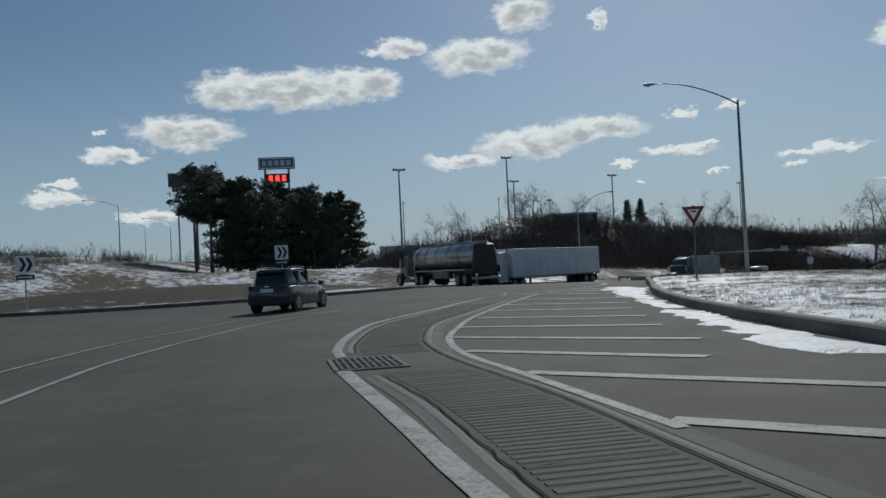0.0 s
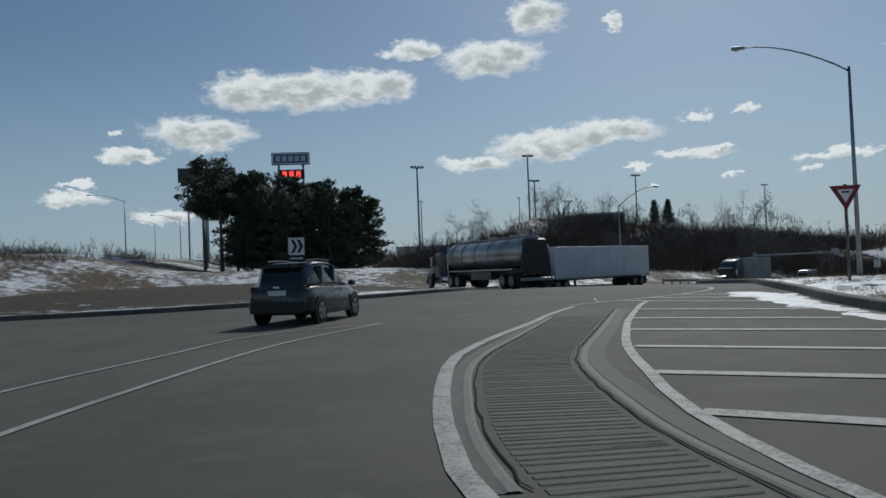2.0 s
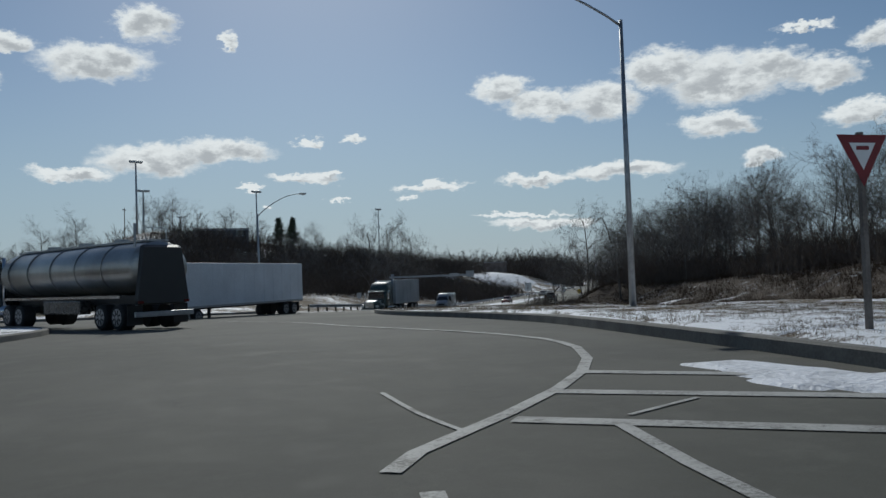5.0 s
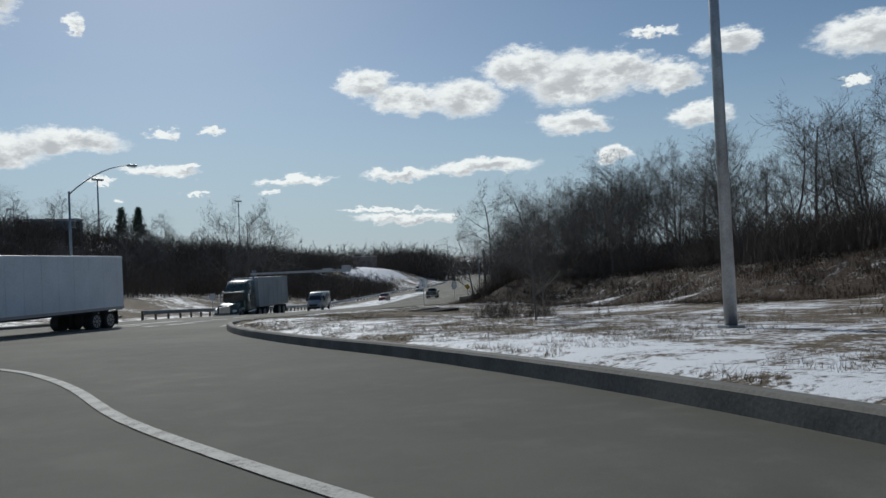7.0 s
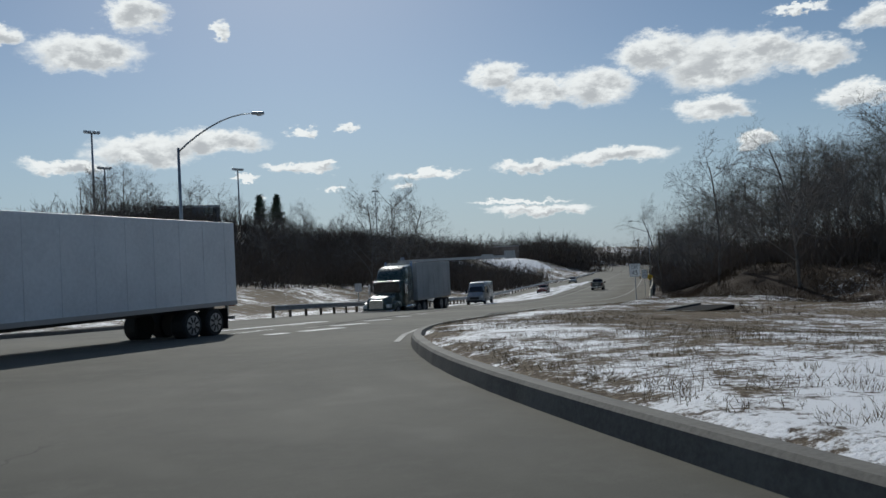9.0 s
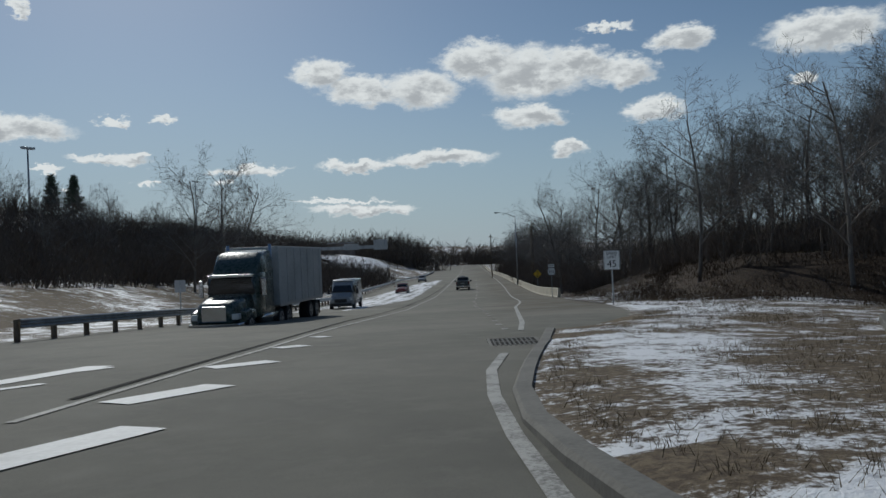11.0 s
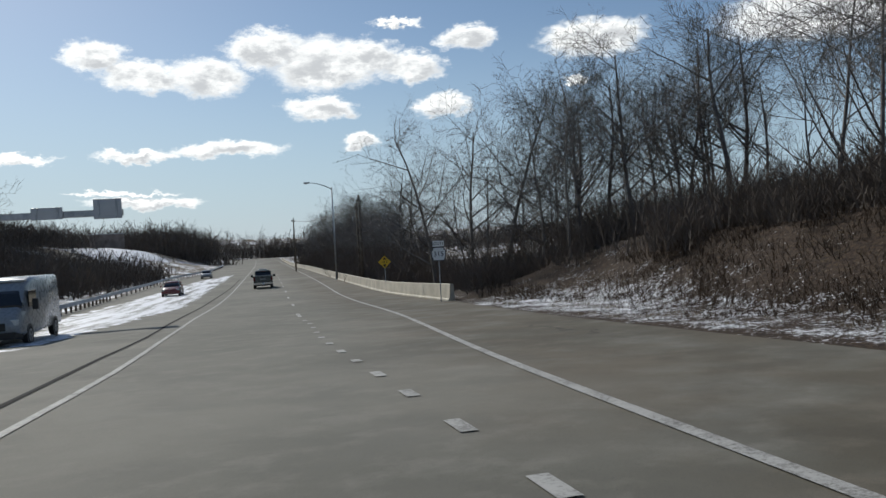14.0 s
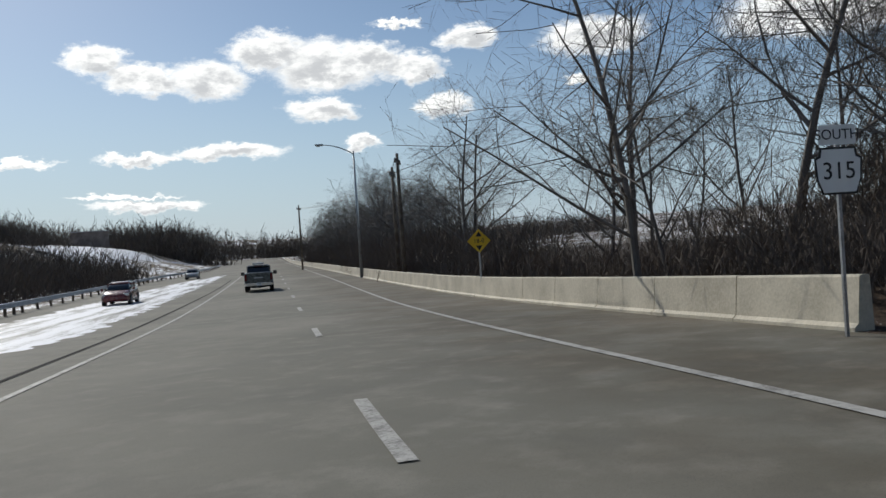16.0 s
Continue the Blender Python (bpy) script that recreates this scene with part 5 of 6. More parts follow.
rnd = random.Random(9)
for k, (x, y, kind, s) in enumerate(((-46.5, 152, 0, 1.0), (-44.5, 156, 0, .92), (-43, 150, 0, 1.02), (-48, 158, 0, .9), (-41.2, 154, 1, 1.02), (-39, 155, 1, 1.05), (-36, 151, 1, 1.0), (-33, 155, 1, 1.02), (-30, 150, 1, .95),
                                     (-27, 154, 1, .92), (-24, 149, 2, 1.02), (-21.5, 155, 1, .86), (-19, 150, 2, .93), (-16.5, 153, 2, .85), (-37, 145, 2, .86), (-34, 146, 2, .95),
                                     (-30, 144, 2, .88), (-26.5, 146, 2, .92), (-23, 145, 2, .84), (-19.5, 146, 2, .78), (-38, 162, 1, .96), (-31, 163, 1, .94), (-25, 162, 1, .9))):
    evergreen(PINES, kind, x, y, s, rnd.uniform(0, 360), "dark green pine in a dense stand" if kind else "tall pine with a bare lower trunk", "stand of pines")
evergreen(FIRS, 0, 59.7, 256.4, .72, 0, "small dark fir on the ridge", "firs on the ridge", .8)
evergreen(FIRS, 0, 64.9, 260.9, .8, 120, "small dark fir on the ridge", "firs on the ridge", .8)


# ---------------------------------------------------------------- buildings on the ridge
def flat_roof_building(x, y, turn, w, d, h, label, wall):
    z = at_ground(x, y)
    b = thing("building", pose(x, y, z, rz=turn), label, "building")
    part("wall", boxes((-w / 2, w / 2, -d / 2, d / 2, -2, h)), wall, b)
    part("roof", boxes((-w / 2 - .2, w / 2 + .2, -d / 2 - .2, d / 2 + .2, h, h + .45), bevel=.04), STEEL, b)
    n = max(2, int(w / 4))
    for k in range(n):
        cx = -w / 2 + w * (k + .5) / n
        win = part("window", boxes((cx - .8, cx + .8, -d / 2 - .06, -d / 2 + .02, 1.0, 2.3)), GLASS, b)
        part("frame", boxes((cx - .9, cx + .9, -d / 2 - .1, -d / 2 - .06, 2.3, 2.42), (cx - .9, cx + .9, -d / 2 - .1, -d / 2 - .06, .88, 1.0)), WHITE, win)
    part("door", boxes((w / 2 - 1.6, w / 2 - .6, -d / 2 - .05, -d / 2 + .03, 0, 2.1)), BLACK, b)


SIDING = varied("grey_siding", (.10, .10, .11), (.2, .2, .2), .4, 6, .7)
PALE = varied("pale_siding", (.42, .42, .40), (.6, .6, .57), .4, 6, .7)
flat_roof_building(38, 229, -8, 12.5, 9, 2.4, "low dark flat-roofed building on the ridge", SIDING)
flat_roof_building(-10, 300, 5, 26, 10, 5.0, "long low pale building beyond the ridge", PALE)

# ---------------------------------------------------------------- vehicles (forward is +y)
def loft(stations, corner=.12, seg=3):
    """A closed hull through rounded cross-sections: (y, half width below, half width above, z below, z above)."""
    bm = bmesh.new()
    rings = []
    for y, wb, wt, z0, z1 in stations:
        c = min(corner, (z1 - z0) * .45, wb * .45)
        pts = []
        for sx, top, a0 in ((1, 0, -90), (1, 1, 0), (-1, 1, 90), (-1, 0, 180)):
            w = wt if top else wb
            for k in range(seg + 1):
                a = radians(a0 + 90 * k / seg)
                pts.append((sx * (w - c) + c * math.cos(a), y, (z1 - c if top else z0 + c) + c * math.sin(a)))
        rings.append([bm.verts.new(p) for p in pts])
    for r0, r1 in zip(rings, rings[1:]):
        n = len(r0)
        for i in range(n):
            bm.faces.new((r0[i], r1[i], r1[(i + 1) % n], r0[(i + 1) % n]))
    bm.faces.new(rings[0])
    bm.faces.new(rings[-1][::-1])
    bmesh.ops.recalc_face_normals(bm, faces=bm.faces)
    return bm


def disc(bm, x0, x1, y, z, r, n=20, inner=0.0):
    """A drum lying along x."""
    rings = []
    prof = [(x0, r * .9), (x0 + (x1 - x0) * .12, r), (x1 - (x1 - x0) * .12, r), (x1, r * .9)]
    for px, pr in prof:
        rings.append([bm.verts.new((px, y + pr * math.cos(2 * math.pi * k / n), z + pr * math.sin(2 * math.pi * k / n))) for k in range(n)])
    for a, b in zip(rings, rings[1:]):
        for k in range(n):
            bm.faces.new((a[k], a[(k + 1) % n], b[(k + 1) % n], b[k]))
    bm.faces.new(rings[0][::-1])
    bm.faces.new(rings[-1])
    bmesh.ops.recalc_face_normals(bm, faces=bm.faces)
    return bm


def wheel(parent, x, y, r, w, rim_mat=None, spokes=5):
    s = 1 if x > 0 else -1
    holder = part("wheel", disc(bmesh.new(), x - s * w if s > 0 else x, x if s > 0 else x + w, y, r, r), RUBBER, parent)
    rim = disc(bmesh.new(), x - .01 if s > 0 else x - .015, x + .015 if s > 0 else x + .01, y, r, r * .66)
    rim_ob = part("rim", rim, rim_mat or ALU, holder)
    bm = bmesh.new()
    for k in range(spokes):
        a = 2 * math.pi * (k + .5) / spokes
        box(bm, -.008, .008, -r * .07, r * .07, r * .2, r * .6, m=Matrix.Translation((x + s * .016, y, r)) @ Matrix.Rotation(a, 4, "X"))
    part("spoke_gap", bm, BLACK, holder)
    return holder


def arch(parent, x, y, r):
    """The dark wheel housing behind the tyre and its lip."""
    s = 1 if x > 0 else -1
    bm = bmesh.new()
    disc(bm, min(x, x + s * .012), max(x, x + s * .012), y, r * .98, r * 1.14)
    part("wheel_arch", bm, BLACK, parent)


def paint(name, colour, rough=.3):
    m, tree, b = material(name, rough)
    p = place(tree)
    n = noise_node(tree, p, 1.5, 5)
    dust = ramp(tree, noise_node(tree, p, 7, 4), .4, .8)
    c = mix_col(tree, n, tuple(v * .85 for v in colour), tuple(min(1, v * 1.15) for v in colour))
    c = mix_col(tree, math_node(tree, "MULTIPLY", dust, .13), c, (.20, .19, .17))
    tree.links.new(c, b.inputs["Base Color"])
    tree.links.new(math_node(tree, "ADD", rough - .05, math_node(tree, "MULTIPLY", dust, .25)), b.inputs["Roughness"])
    b.inputs["Coat Weight"].default_value, b.inputs["Coat Roughness"].default_value = .5, .08
    return m


PAINT_DARK = paint("dark_grey_paint", (.030, .034, .036))
PAINT_TAN = paint("grey_green_paint", (.075, .082, .075))
PAINT_WHITE = paint("white_paint", (.62, .63, .63))
PAINT_SILVER = paint("silver_paint", (.28, .29, .30))
PAINT_RED = paint("dull_red_paint", (.16, .03, .025))
PAINT_GREEN = paint("dark_green_paint", (.025, .05, .042))
TANK = varied("brushed_tank_steel", (.30, .29, .27), (.50, .49, .46), .6, 20, .36, .85, relief=.05)


def facing(dx, dy):
    return math.degrees(math.atan2(-dx, dy))


def suv(x, y, turn, mat, label, name="suv", l=4.3, w=1.82, h=1.70):
    v = thing(name, pose(x, y, base(x, y), rz=turn), label, "car")
    a, k = l / 2, w / 2
    body = part("body", loft([(-a, k * .86, k * .82, .45, .95), (-a + .08, k * .95, k * .9, .34, 1.02), (-a + .5, k, k * .95, .26, 1.05), (0, k, k * .95, .24, 1.02), (a - 1.1, k, k * .94, .25, .99), (a - .45, k * .98, k * .88, .27, .88), (a - .08, k * .88, k * .74, .34, .74), (a, k * .78, k * .66, .42, .66)], .16), mat, v, smooth=True)
    part("cabin_glass", loft([(-a + .12, k * .84, k * .60, 1.0, 1.08), (-a + .42, k * .88, k * .70, 1.0, h - .09), (-.6, k * .90, k * .72, 1.0, h - .03), (.25, k * .89, k * .70, 1.0, h - .07), (1.15, k * .84, k * .76, .96, 1.03)], .1), GLASS, v, "dark tinted windows", smooth=True)
    part("roof", loft([(-a + .30, k * .66, k * .60, h - .16, h - .07), (-.8, k * .73, k * .68, h - .07, h), (.0, k * .72, k * .66, h - .09, h - .02), (.42, k * .70, k * .64, h - .15, h - .09)], .04), mat, v, smooth=True)
    for s in (-1, 1):
        part("window_trim", boxes((s * k * .925 - .012, s * k * .925 + .012, -1.75, 1.05, 1.015, 1.045)), CHROME, v, "bright chrome window strip")
        part("roof_rail", tube(bmesh.new(), [(s * k * .62, -1.5, h + .03), (s * k * .63, -.6, h + .06), (s * k * .62, .2, h + .02)], .02, 6), BLACK, v)
        for py in (-1.0, -.08):
            part("pillar", boxes((s * k * .80 - .05, s * k * .80 + .09, py - .05, py + .05, 1.03, h - .12)), mat, v)
        part("mirror", loft([(.80, .09, .08, .98, 1.13), (.92, .10, .09, .97, 1.15), (1.0, .06, .05, 1.0, 1.12)], .04), mat, v).location = (s * (k + .10), 0, 0)
        part("tail_lamp", boxes((s * k * .80 - .06, s * k * .80 + .05, -a + .02, -a + .16, .86, 1.06), bevel=.03), LAMP_RED, v)
        part("headlamp", boxes((s * k * .72 - .2, s * k * .72 + .14, a - .36, a - .12, .64, .80), bevel=.04), LAMP_CLEAR, v)
        for py in (-.45, .55):
            part("door_handle", boxes((s * k * 1.0 - .01, s * k * 1.0 + .03, py, py + .18, .88, .91)), CHROME, v)
        for py in (-1.32, 1.30):
            arch(v, s * (k - .005), py, .36)
            wheel(v, s * (k + .015), py, .345, .22)
        part("sill", boxes((s * k - .05, s * k + .015, -.95, .92, .25, .36)), BLACK, v)
    part("bumper", loft([(-a - .06, k * .85, k * .83, .34, .62), (-a + .15, k * .98, k * .96, .32, .64)], .08), BLACK, v)
    part("number_plate", boxes((-.26, .26, -a - .025, -a + .02, .80, .94)), WHITE, v, "plain pale number plate")
    part("badge", boxes((-.09, .09, -a - .02, -a + .02, 1.0, 1.05)), CHROME, v)
    return v


def pickup(x, y, turn):
    v = thing("pickup_truck", pose(x, y, base(x, y), rz=turn), "dark grey crew-cab pickup with a roof light bar", "pickup truck")
    a, k, h = 2.95, 1.0, 1.93
    part("bed", loft([(-a, k * .97, k * .95, .62, 1.38), (-a + .1, k, k * .97, .55, 1.42), (-a + 1.7, k, k * .97, .52, 1.40), (-a + 1.82, k, k * .97, .52, 1.38)], .08), PAINT_TAN, v, smooth=True)
    part("cab", loft([(-a + 1.84, k * .99, k * .95, .46, 1.30), (0, k, k * .95, .42, 1.28), (.95, k, k * .95, .42, 1.24)], .1), PAINT_TAN, v, smooth=True)
    part("bonnet", loft([(.97, k, k * .93, .45, 1.24), (2.2, k, k * .9, .48, 1.17), (2.8, k * .96, k * .84, .5, 1.08), (a, k * .88, k * .78, .56, 1.0)], .12), PAINT_TAN, v, smooth=True)
    part("cabin_glass", loft([(-a + 1.86, k * .88, k * .72, 1.22, 1.30), (-a + 2.0, k * .88, k * .76, 1.22, h - .08), (-.2, k * .88, k * .76, 1.22, h - .04), (.35, k * .88, k * .74, 1.2, h - .08), (1.2, k * .86, k * .78, 1.18, 1.26)], .08), GLASS, v, "dark tinted windows", smooth=True)
    part("roof", loft([(-a + 1.95, k * .73, k * .68, h - .12, h - .03), (-.5, k * .77, k * .72, h - .08, h), (.4, k * .75, k * .70, h - .11, h - .04)], .04), PAINT_TAN, v, smooth=True)
    bar = part("light_bar", boxes((-.42, .42, -.98, -.76, h + .03, h + .16), bevel=.03), LAMP_CLEAR, v, "pale roof light bar")
    for q in (-.3, .25):
        part("light_bar_foot", boxes((q, q + .05, -.92, -.82, h - .04, h + .04)), BLACK, bar)
    part("brake_light", boxes((-.22, .22, -a + 1.93, -a + 1.98, h - .10, h - .05)), LAMP_RED, v)
    gate = part("tailgate", boxes((-.78, .78, -a - .035, -a + .02, .70, 1.40), bevel=.02), PAINT_TAN, v)
    part("tailgate_handle", boxes((-.14, .14, -a - .06, -a - .03, 1.18, 1.26)), BLACK, gate)
    part("tailgate_badge", boxes((-.30, .30, -a - .045, -a - .034, 1.02, 1.10)), ALU, gate)
    b = part("bumper", loft([(-a - .18, k * .92, k * .92, .50, .70), (-a - .02, k * .97, k * .97, .48, .72)], .05), CHROME, v, "chrome rear bumper")
    part("number_plate", boxes((-.16, .16, -a - .21, -a - .17, .52, .67)), WHITE, b, "plain pale number plate")
    part("tow_hitch", boxes((-.06, .06, -a - .32, -a - .1, .40, .48)), BLACK, v)
    part("chassis", boxes((-.5, .5, -a + .2, a - .4, .34, .52)), BLACK, v)
    part("differential", tube(bmesh.new(), [(-.8, -1.72, .40), (-.16, -1.72, .40), (0, -1.72, .40), (.16, -1.72, .40), (.8, -1.72, .40)], [.06, .09, .17, .09, .06], 10), BLACK, v)
    for s in (-1, 1):
        part("tail_lamp", boxes((s * .90 - .085, s * .90 + .085, -a - .03, -a + .12, .88, 1.32), bevel=.02), LAMP_RED, v)
        part("headlamp", boxes((s * .78 - .16, s * .78 + .14, a - .2, a - .02, .78, .98), bevel=.03), LAMP_CLEAR, v)
        part("mirror", loft([(.72, .14, .13, 1.16, 1.42), (.86, .14, .13, 1.15, 1.43), (.92, .1, .1, 1.2, 1.4)], .04), BLACK, v).location = (s * 1.19, 0, 0)
        part("mirror_arm", boxes((min(s * .95, s * 1.12), max(s * .95, s * 1.12), .78, .84, 1.22, 1.27)), BLACK, v)
        part("door_seam", boxes((s * .998 - .003, s * .998 + .003, -.10, -.085, .5, 1.26)), BLACK, v)
        part("running_board", boxes((s * .98 - .07, s * .98 + .05, -1.0, .95, .38, .43)), BLACK, v)
        for py in (-.75, .25):
            part("door_handle", boxes((s * 1.0 - .01, s * 1.0 + .03, py, py + .2, 1.05, 1.09)), CHROME, v)
        part("pillar", boxes((s * .80 - .06, s * .80 + .07, -.2, -.1, 1.26, h - .1)), PAINT_TAN, v)
        for py in (-1.72, 1.95):
            arch(v, s * .993, py, .41)
            wheel(v, s * 1.01, py, .40, .27, spokes=6)
    return v


def axle(v, y, r, w, half, dual=False):
    for s in (-1, 1):
        wheel(v, s * half, y, r, w * (2.1 if dual else 1), ALU, 8)


def tractor(v, y0, mat, h=3.9, label=""):
    """A conventional tractor unit whose bumper is at y0, reaching back 7 m."""
    part("chassis", boxes((-.45, .45, y0 - 7.0, y0 - .3, .62, .92)), BLACK, v)
    part("bonnet", loft([(y0 - 2.3, 1.02, .92, .75, 1.85), (y0 - 1.2, .98, .86, .72, 1.72), (y0 - .3, .9, .78, .7, 1.55), (y0 - .05, .72, .62, .74, 1.4)], .2), mat, v, smooth=True)
    part("cab", loft([(y0 - 4.4, 1.2, 1.18, .8, 2.9), (y0 - 2.5, 1.2, 1.14, .8, 2.75), (y0 - 2.2, 1.16, 1.02, .8, 2.35)], .12), mat, v, smooth=True)
    part("roof_fairing", loft([(y0 - 4.4, 1.18, 1.1, 2.6, h), (y0 - 3.2, 1.16, 1.02, 2.6, h - .15), (y0 - 2.45, 1.1, .94, 2.55, h - .9)], .2), mat, v, smooth=True)
    part("windscreen", loft([(y0 - 2.32, 1.04, .95, 1.82, 2.62), (y0 - 2.1, 1.06, .92, 1.80, 2.5)], .08), GLASS, v, "dark windscreen")
    part("grille", boxes((-.52, .52, y0 - .14, y0 + .02, .78, 1.42), bevel=.04), CHROME, v, "chrome grille")
    part("bumper", loft([(y0 - .35, 1.18, 1.18, .32, .74), (y0 + .12, 1.05, 1.05, .34, .7)], .08), CHROME, v, "chrome bumper")
    part("sun_visor", boxes((-1.0, 1.0, y0 - 2.32, y0 - 2.0, 2.55, 2.68), bevel=.02), CHROME, v)
    for s in (-1, 1):
        part("headlamp", boxes((s * .86 - .16, s * .86 + .14, y0 - .45, y0 - .05, .85, 1.1), bevel=.05), LAMP_CLEAR, v)
        part("side_window", boxes((s * 1.17 - .02, s * 1.17 + .02, y0 - 3.3, y0 - 2.5, 1.75, 2.5), bevel=.02), GLASS, v)
        part("mirror", boxes((s * 1.42 - .1, s * 1.42 + .1, y0 - 2.35, y0 - 2.25, 1.7, 2.45), bevel=.03), CHROME, v)
        part("fuel_tank", tube(bmesh.new(), [(s * .92, y0 - 4.9, .72), (s * .92, y0 - 3.2, .72)], .3, 14), CHROME, v, smooth=True)
        part("exhaust_stack", tube(bmesh.new(), [(s * 1.0, y0 - 4.6, 1.0), (s * 1.0, y0 - 4.6, h + .25)], .08, 8), CHROME, v, smooth=True)
        part("front_wing", loft([(y0 - 1.75, .2, .18, .75, 1.2), (y0 - 1.1, .22, .2, .95, 1.28), (y0 - .5, .18, .15, .7, 1.15)], .1), mat, v).location = (s * 1.02, 0, 0)
    axle(v, y0 - 1.15, .5, .28, 1.2)
    axle(v, y0 - 5.4, .5, .27, 1.22, True)
    axle(v, y0 - 6.65, .5, .27, 1.22, True)


def semi(x, y, turn, mat, trailer_mat, label, length=15.0, box_h=4.05, cab_h=3.8):
    """x, y: the ground under the trailer's rear."""
    v = thing("semi_trailer_truck", pose(x, y, base(x, y), rz=turn), label, "truck")
    part("trailer_box", boxes((-1.29, 1.29, 0, length, 1.12, box_h), bevel=.03), trailer_mat, v)
    for k in range(int(length / 1.25)):
        for s in (-1, 1):
            part("side_rib", boxes((s * 1.295 - .012, s * 1.295 + .012, .6 + 1.25 * k, .64 + 1.25 * k, 1.2, box_h - .1)), trailer_mat, v)
    for s in (-1, 1):
        part("bottom_rail", boxes((s * 1.29 - .02, s * 1.29 + .02, 0, length, 1.06, 1.2)), ALU, v)
        part("rear_door", boxes((min(s * .02, s * 1.24), max(s * .02, s * 1.24), -.03, .02, 1.2, box_h - .12), bevel=.01), trailer_mat, v)
        part("tail_lamp", boxes((s * 1.0 - .18, s * 1.0 + .18, -.04, .02, 1.0, 1.1)), LAMP_RED, v)
        part("landing_leg", boxes((s * .8 - .07, s * .8 + .07, length - 3.4, length - 3.2, .25, 1.1)), BLACK, v)
    part("underride_bar", boxes((-1.15, 1.15, -.02, .08, .52, .64), (-.9, -.8, 0, .08, .6, 1.1), (.8, .9, 0, .08, .6, 1.1)), STEEL, v)
    part("underframe", boxes((-.5, .5, .3, length - .2, .92, 1.12)), BLACK, v)
    axle(v, 1.3, .5, .27, 1.26, True)
    axle(v, 2.55, .5, .27, 1.26, True)
    for s in (-.95, .95):
        part("mudflap", boxes((s - .3, s + .3, .55, .58, .22, .95)), BLACK, v)
    tractor(v, length + 5.0, mat, cab_h)
    return v


def tank_truck(x, y, turn):
    v = thing("tank_truck", pose(x, y, base(x, y), rz=turn), "tank truck with a brushed steel tank and rear cabinet", "truck")
    length = 12.0
    bm = bmesh.new()
    rings = []
    for yy, f in ((.15, .80), (.22, .95), (.35, 1.0), (length - .2, 1.0), (length - .05, .94), (length, .8)):
        rings.append([bm.verts.new((1.22 * f * math.cos(2 * math.pi * k / 32), yy, 2.35 + 1.02 * f * math.sin(2 * math.pi * k / 32))) for k in range(32)])
    for r0, r1 in zip(rings, rings[1:]):
        for k in range(32):
            bm.faces.new((r0[k], r1[k], r1[(k + 1) % 32], r0[(k + 1) % 32]))
    bm.faces.new(rings[0])
    bm.faces.new(rings[-1][::-1])
    bmesh.ops.recalc_face_normals(bm, faces=bm.faces)
    tank = part("tank", bm, TANK, v, smooth=True)
    for yy in (2.4, 4.6, 6.8, 9.0, 11.0):
        bm = bmesh.new()
        tube_pts = [(1.235 * math.cos(2 * math.pi * k / 32), yy, 2.35 + 1.035 * math.sin(2 * math.pi * k / 32)) for k in range(33)]
        tube(bm, tube_pts, .025, 4, False)
        part("hoop", bm, TANK, tank)
    part("catwalk", boxes((-.45, .45, .3, length - .3, 3.34, 3.42)), STEEL, v)
    part("rear_cabinet", loft([(-.02, 1.05, .8, 1.0, 3.1), (.14, 1.1, .85, .95, 3.2)], .15), plain("cabinet_paint", (.035, .036, .037), .45), v)
    part("hand_rail", tube(bmesh.new(), [(-.45, .4, 3.4), (-.45, .4, 3.85), (.4, .4, 3.85), (.4, .4, 3.4)], .025, 6), STEEL, v)
    part("vent_pipe", tube(bmesh.new(), [(-.95, .3, 3.1), (-.95, .3, 4.0)], .05, 6), STEEL, v)
    for k in (3, 6, 9):
        part("manhole", tube(bmesh.new(), [(0, k, 3.4), (0, k, 3.55)], .3, 14), STEEL, tank)
    part("underframe", boxes((-.5, .5, .2, length - .4, .95, 1.3)), BLACK, v)
    for s in (-1, 1):
        part("side_rail", boxes((s * 1.2 - .03, s * 1.2 + .03, 1.0, length - .5, 1.22, 1.32)), CHROME, v, "bright side rail")
        part("hose_locker", boxes((min(s * .75, s * 1.2), max(s * .75, s * 1.2), 4.2, 7.5, .6, 1.15), bevel=.04), PAINT_DARK, v)
        part("tail_lamp", boxes((s * .95 - .1, s * .95 + .1, -.06, 0, 1.0, 1.1)), LAMP_RED, v)
    part("rear_bumper", boxes((-1.2, 1.2, -.12, .02, .5, .7), bevel=.02), STEEL, v)
    axle(v, 1.2, .5, .27, 1.24, True)
    axle(v, 2.5, .5, .27, 1.24, True)
    for s in (-.95, .95):
        part("mudflap", boxes((s - .3, s + .3, .4, .43, .2, .95)), BLACK, v)
    tractor(v, length + 4.6, PAINT_DARK, 2.95)
    return v


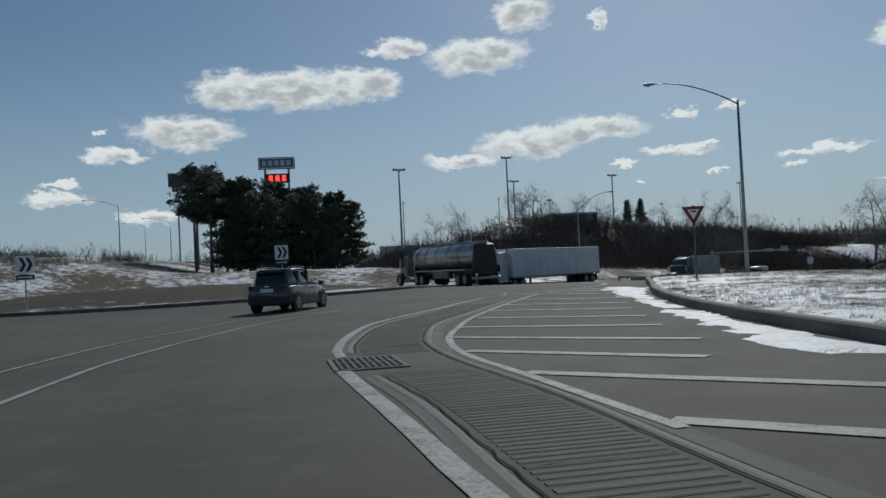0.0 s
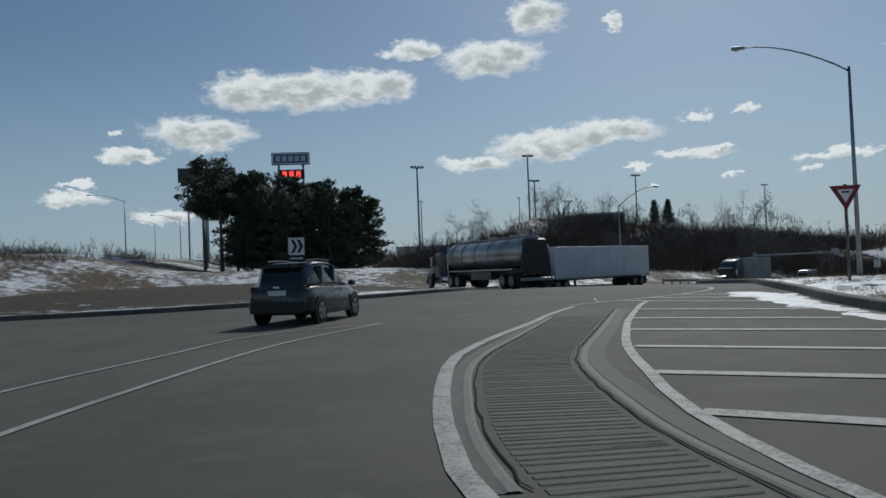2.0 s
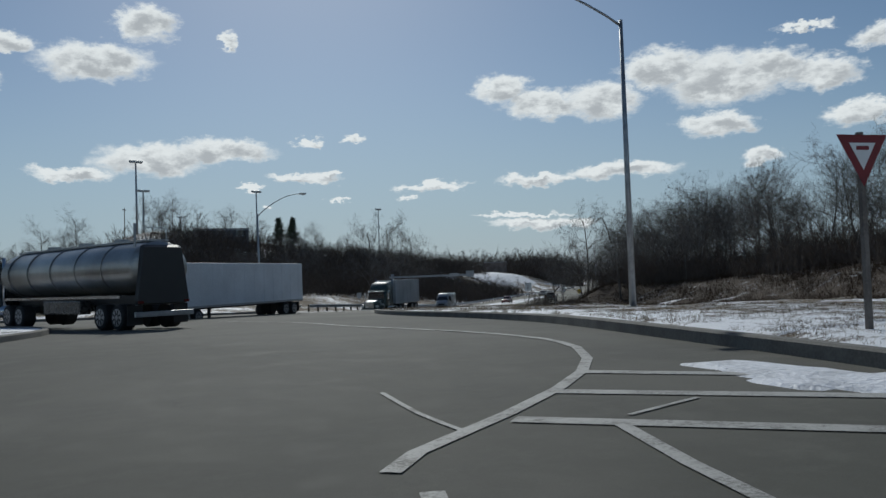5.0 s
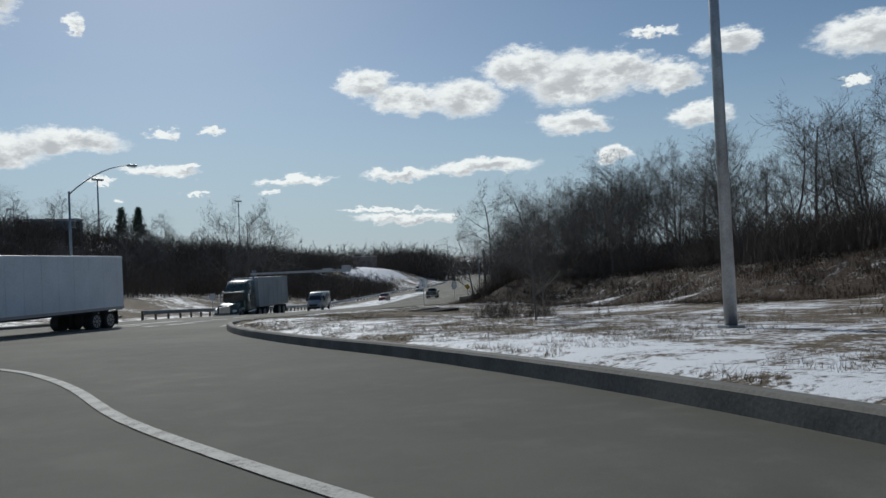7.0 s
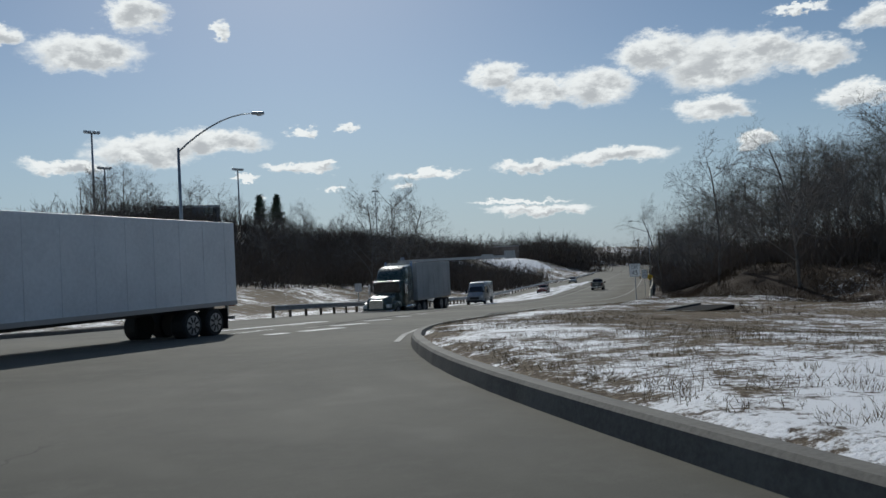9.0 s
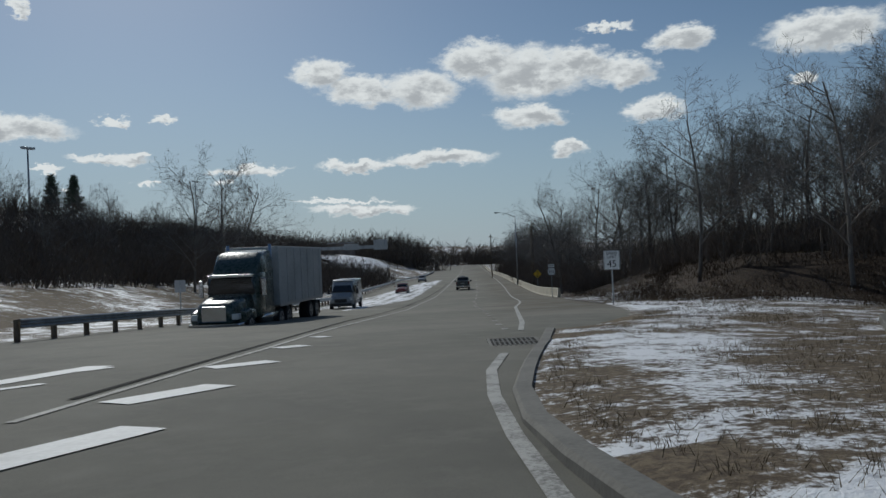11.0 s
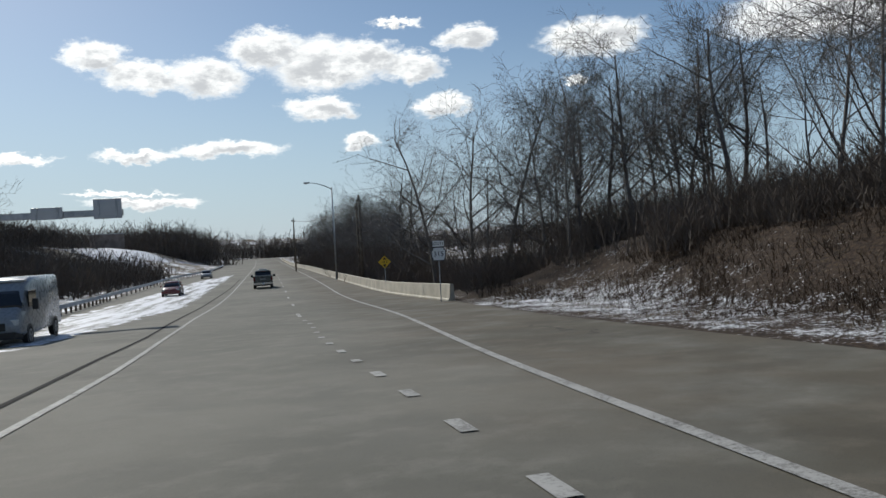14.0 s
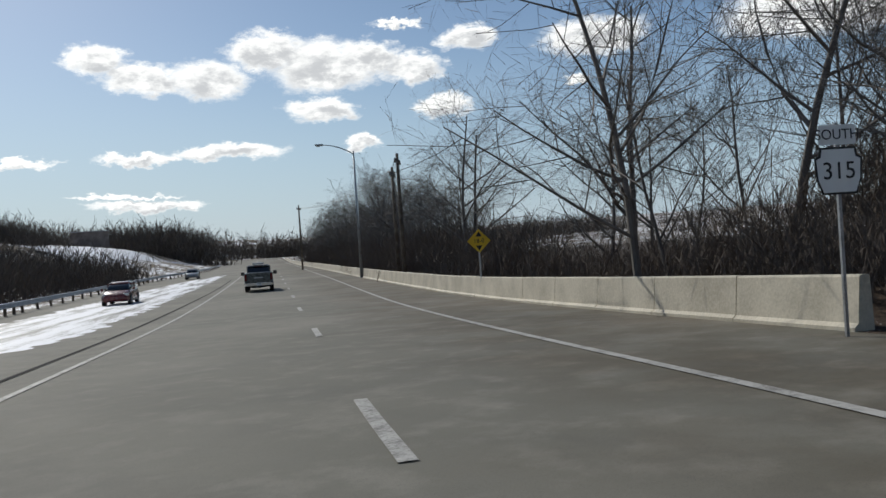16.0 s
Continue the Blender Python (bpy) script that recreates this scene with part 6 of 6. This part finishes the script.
def van(x, y, turn):
    v = thing("delivery_van", pose(x, y, base(x, y), rz=turn), "grey high-roofed delivery van with its headlamps on", "van")
    a, k = 2.8, 1.0
    part("body", loft([(-a, k * .96, k * .88, .5, 2.35), (-a + .1, k, k * .9, .4, 2.42), (.9, k, k * .9, .36, 2.42), (1.5, k, k * .84, .36, 2.2), (2.05, k, k * .84, .38, 1.42), (2.6, k * .96, k * .82, .42, 1.18), (a, k * .86, k * .74, .48, .95)], .14), PAINT_SILVER, v, smooth=True)
    part("windscreen", loft([(1.46, k * .80, k * .74, 1.38, 2.12), (1.78, k * .86, k * .72, 1.36, 1.88), (2.1, k * .88, k * .8, 1.34, 1.46)], .08), GLASS, v, "dark windscreen")
    part("roof_lip", boxes((-.82, .82, 1.15, 1.45, 2.28, 2.36), bevel=.03), WHITE, v)
    part("grille", boxes((-.5, .5, a - .08, a + .02, .62, .9), bevel=.03), BLACK, v)
    part("bumper", loft([(a - .3, k * .97, k * .95, .3, .58), (a + .08, k * .84, k * .84, .34, .56)], .06), BLACK, v)
    for s in (-1, 1):
        part("headlamp", boxes((s * .74 - .14, s * .74 + .12, a - .25, a - .02, .78, 1.0), bevel=.04), LAMP_CLEAR, v)
        part("side_window", boxes((s * .955 - .02, s * .955 + .02, .65, 1.6, 1.35, 1.95), bevel=.02), GLASS, v)
        part("mirror", boxes((s * 1.16 - .1, s * 1.16 + .1, 1.45, 1.58, 1.25, 1.65), bevel=.03), BLACK, v)
        for py in (-1.75, 1.75):
            arch(v, s * .993, py, .36)
            wheel(v, s * 1.01, py, .35, .22)
    return v


suv(-6.25, 32.7, facing(.22, .975), PAINT_DARK, "dark grey SUV with bright window strips on the road")
pickup(98.8, 176.8, facing(.66, .75))
tank_truck(3.2, 60.5, facing(-.40, .92))
semi(41.3, 123.6, facing(-.70, -.715), PAINT_GREEN, varied("grimy_trailer", (.30, .31, .31), (.46, .47, .47), .5, 8, .6), "dark green tractor with a grey trailer on the oncoming lane", 8.2, 3.9, 3.75)
semi(17.1, 93.4, facing(-.73, -.69), PAINT_WHITE, varied("white_trailer", (.66, .67, .68), (.82, .83, .84), .4, 9, .5, relief=.05), "white semi-trailer truck entering the roundabout")
van(54.5, 139.8, facing(-.66, -.75))
suv(88.5, 178.5, facing(-.66, -.75), PAINT_RED, "dull red car far down the oncoming lane", "estate_car", 4.4, 1.75, 1.5)
suv(131, 229, facing(-.66, -.75), PAINT_SILVER, "silver car far down the oncoming lane", "estate_car", 4.4, 1.75, 1.5)
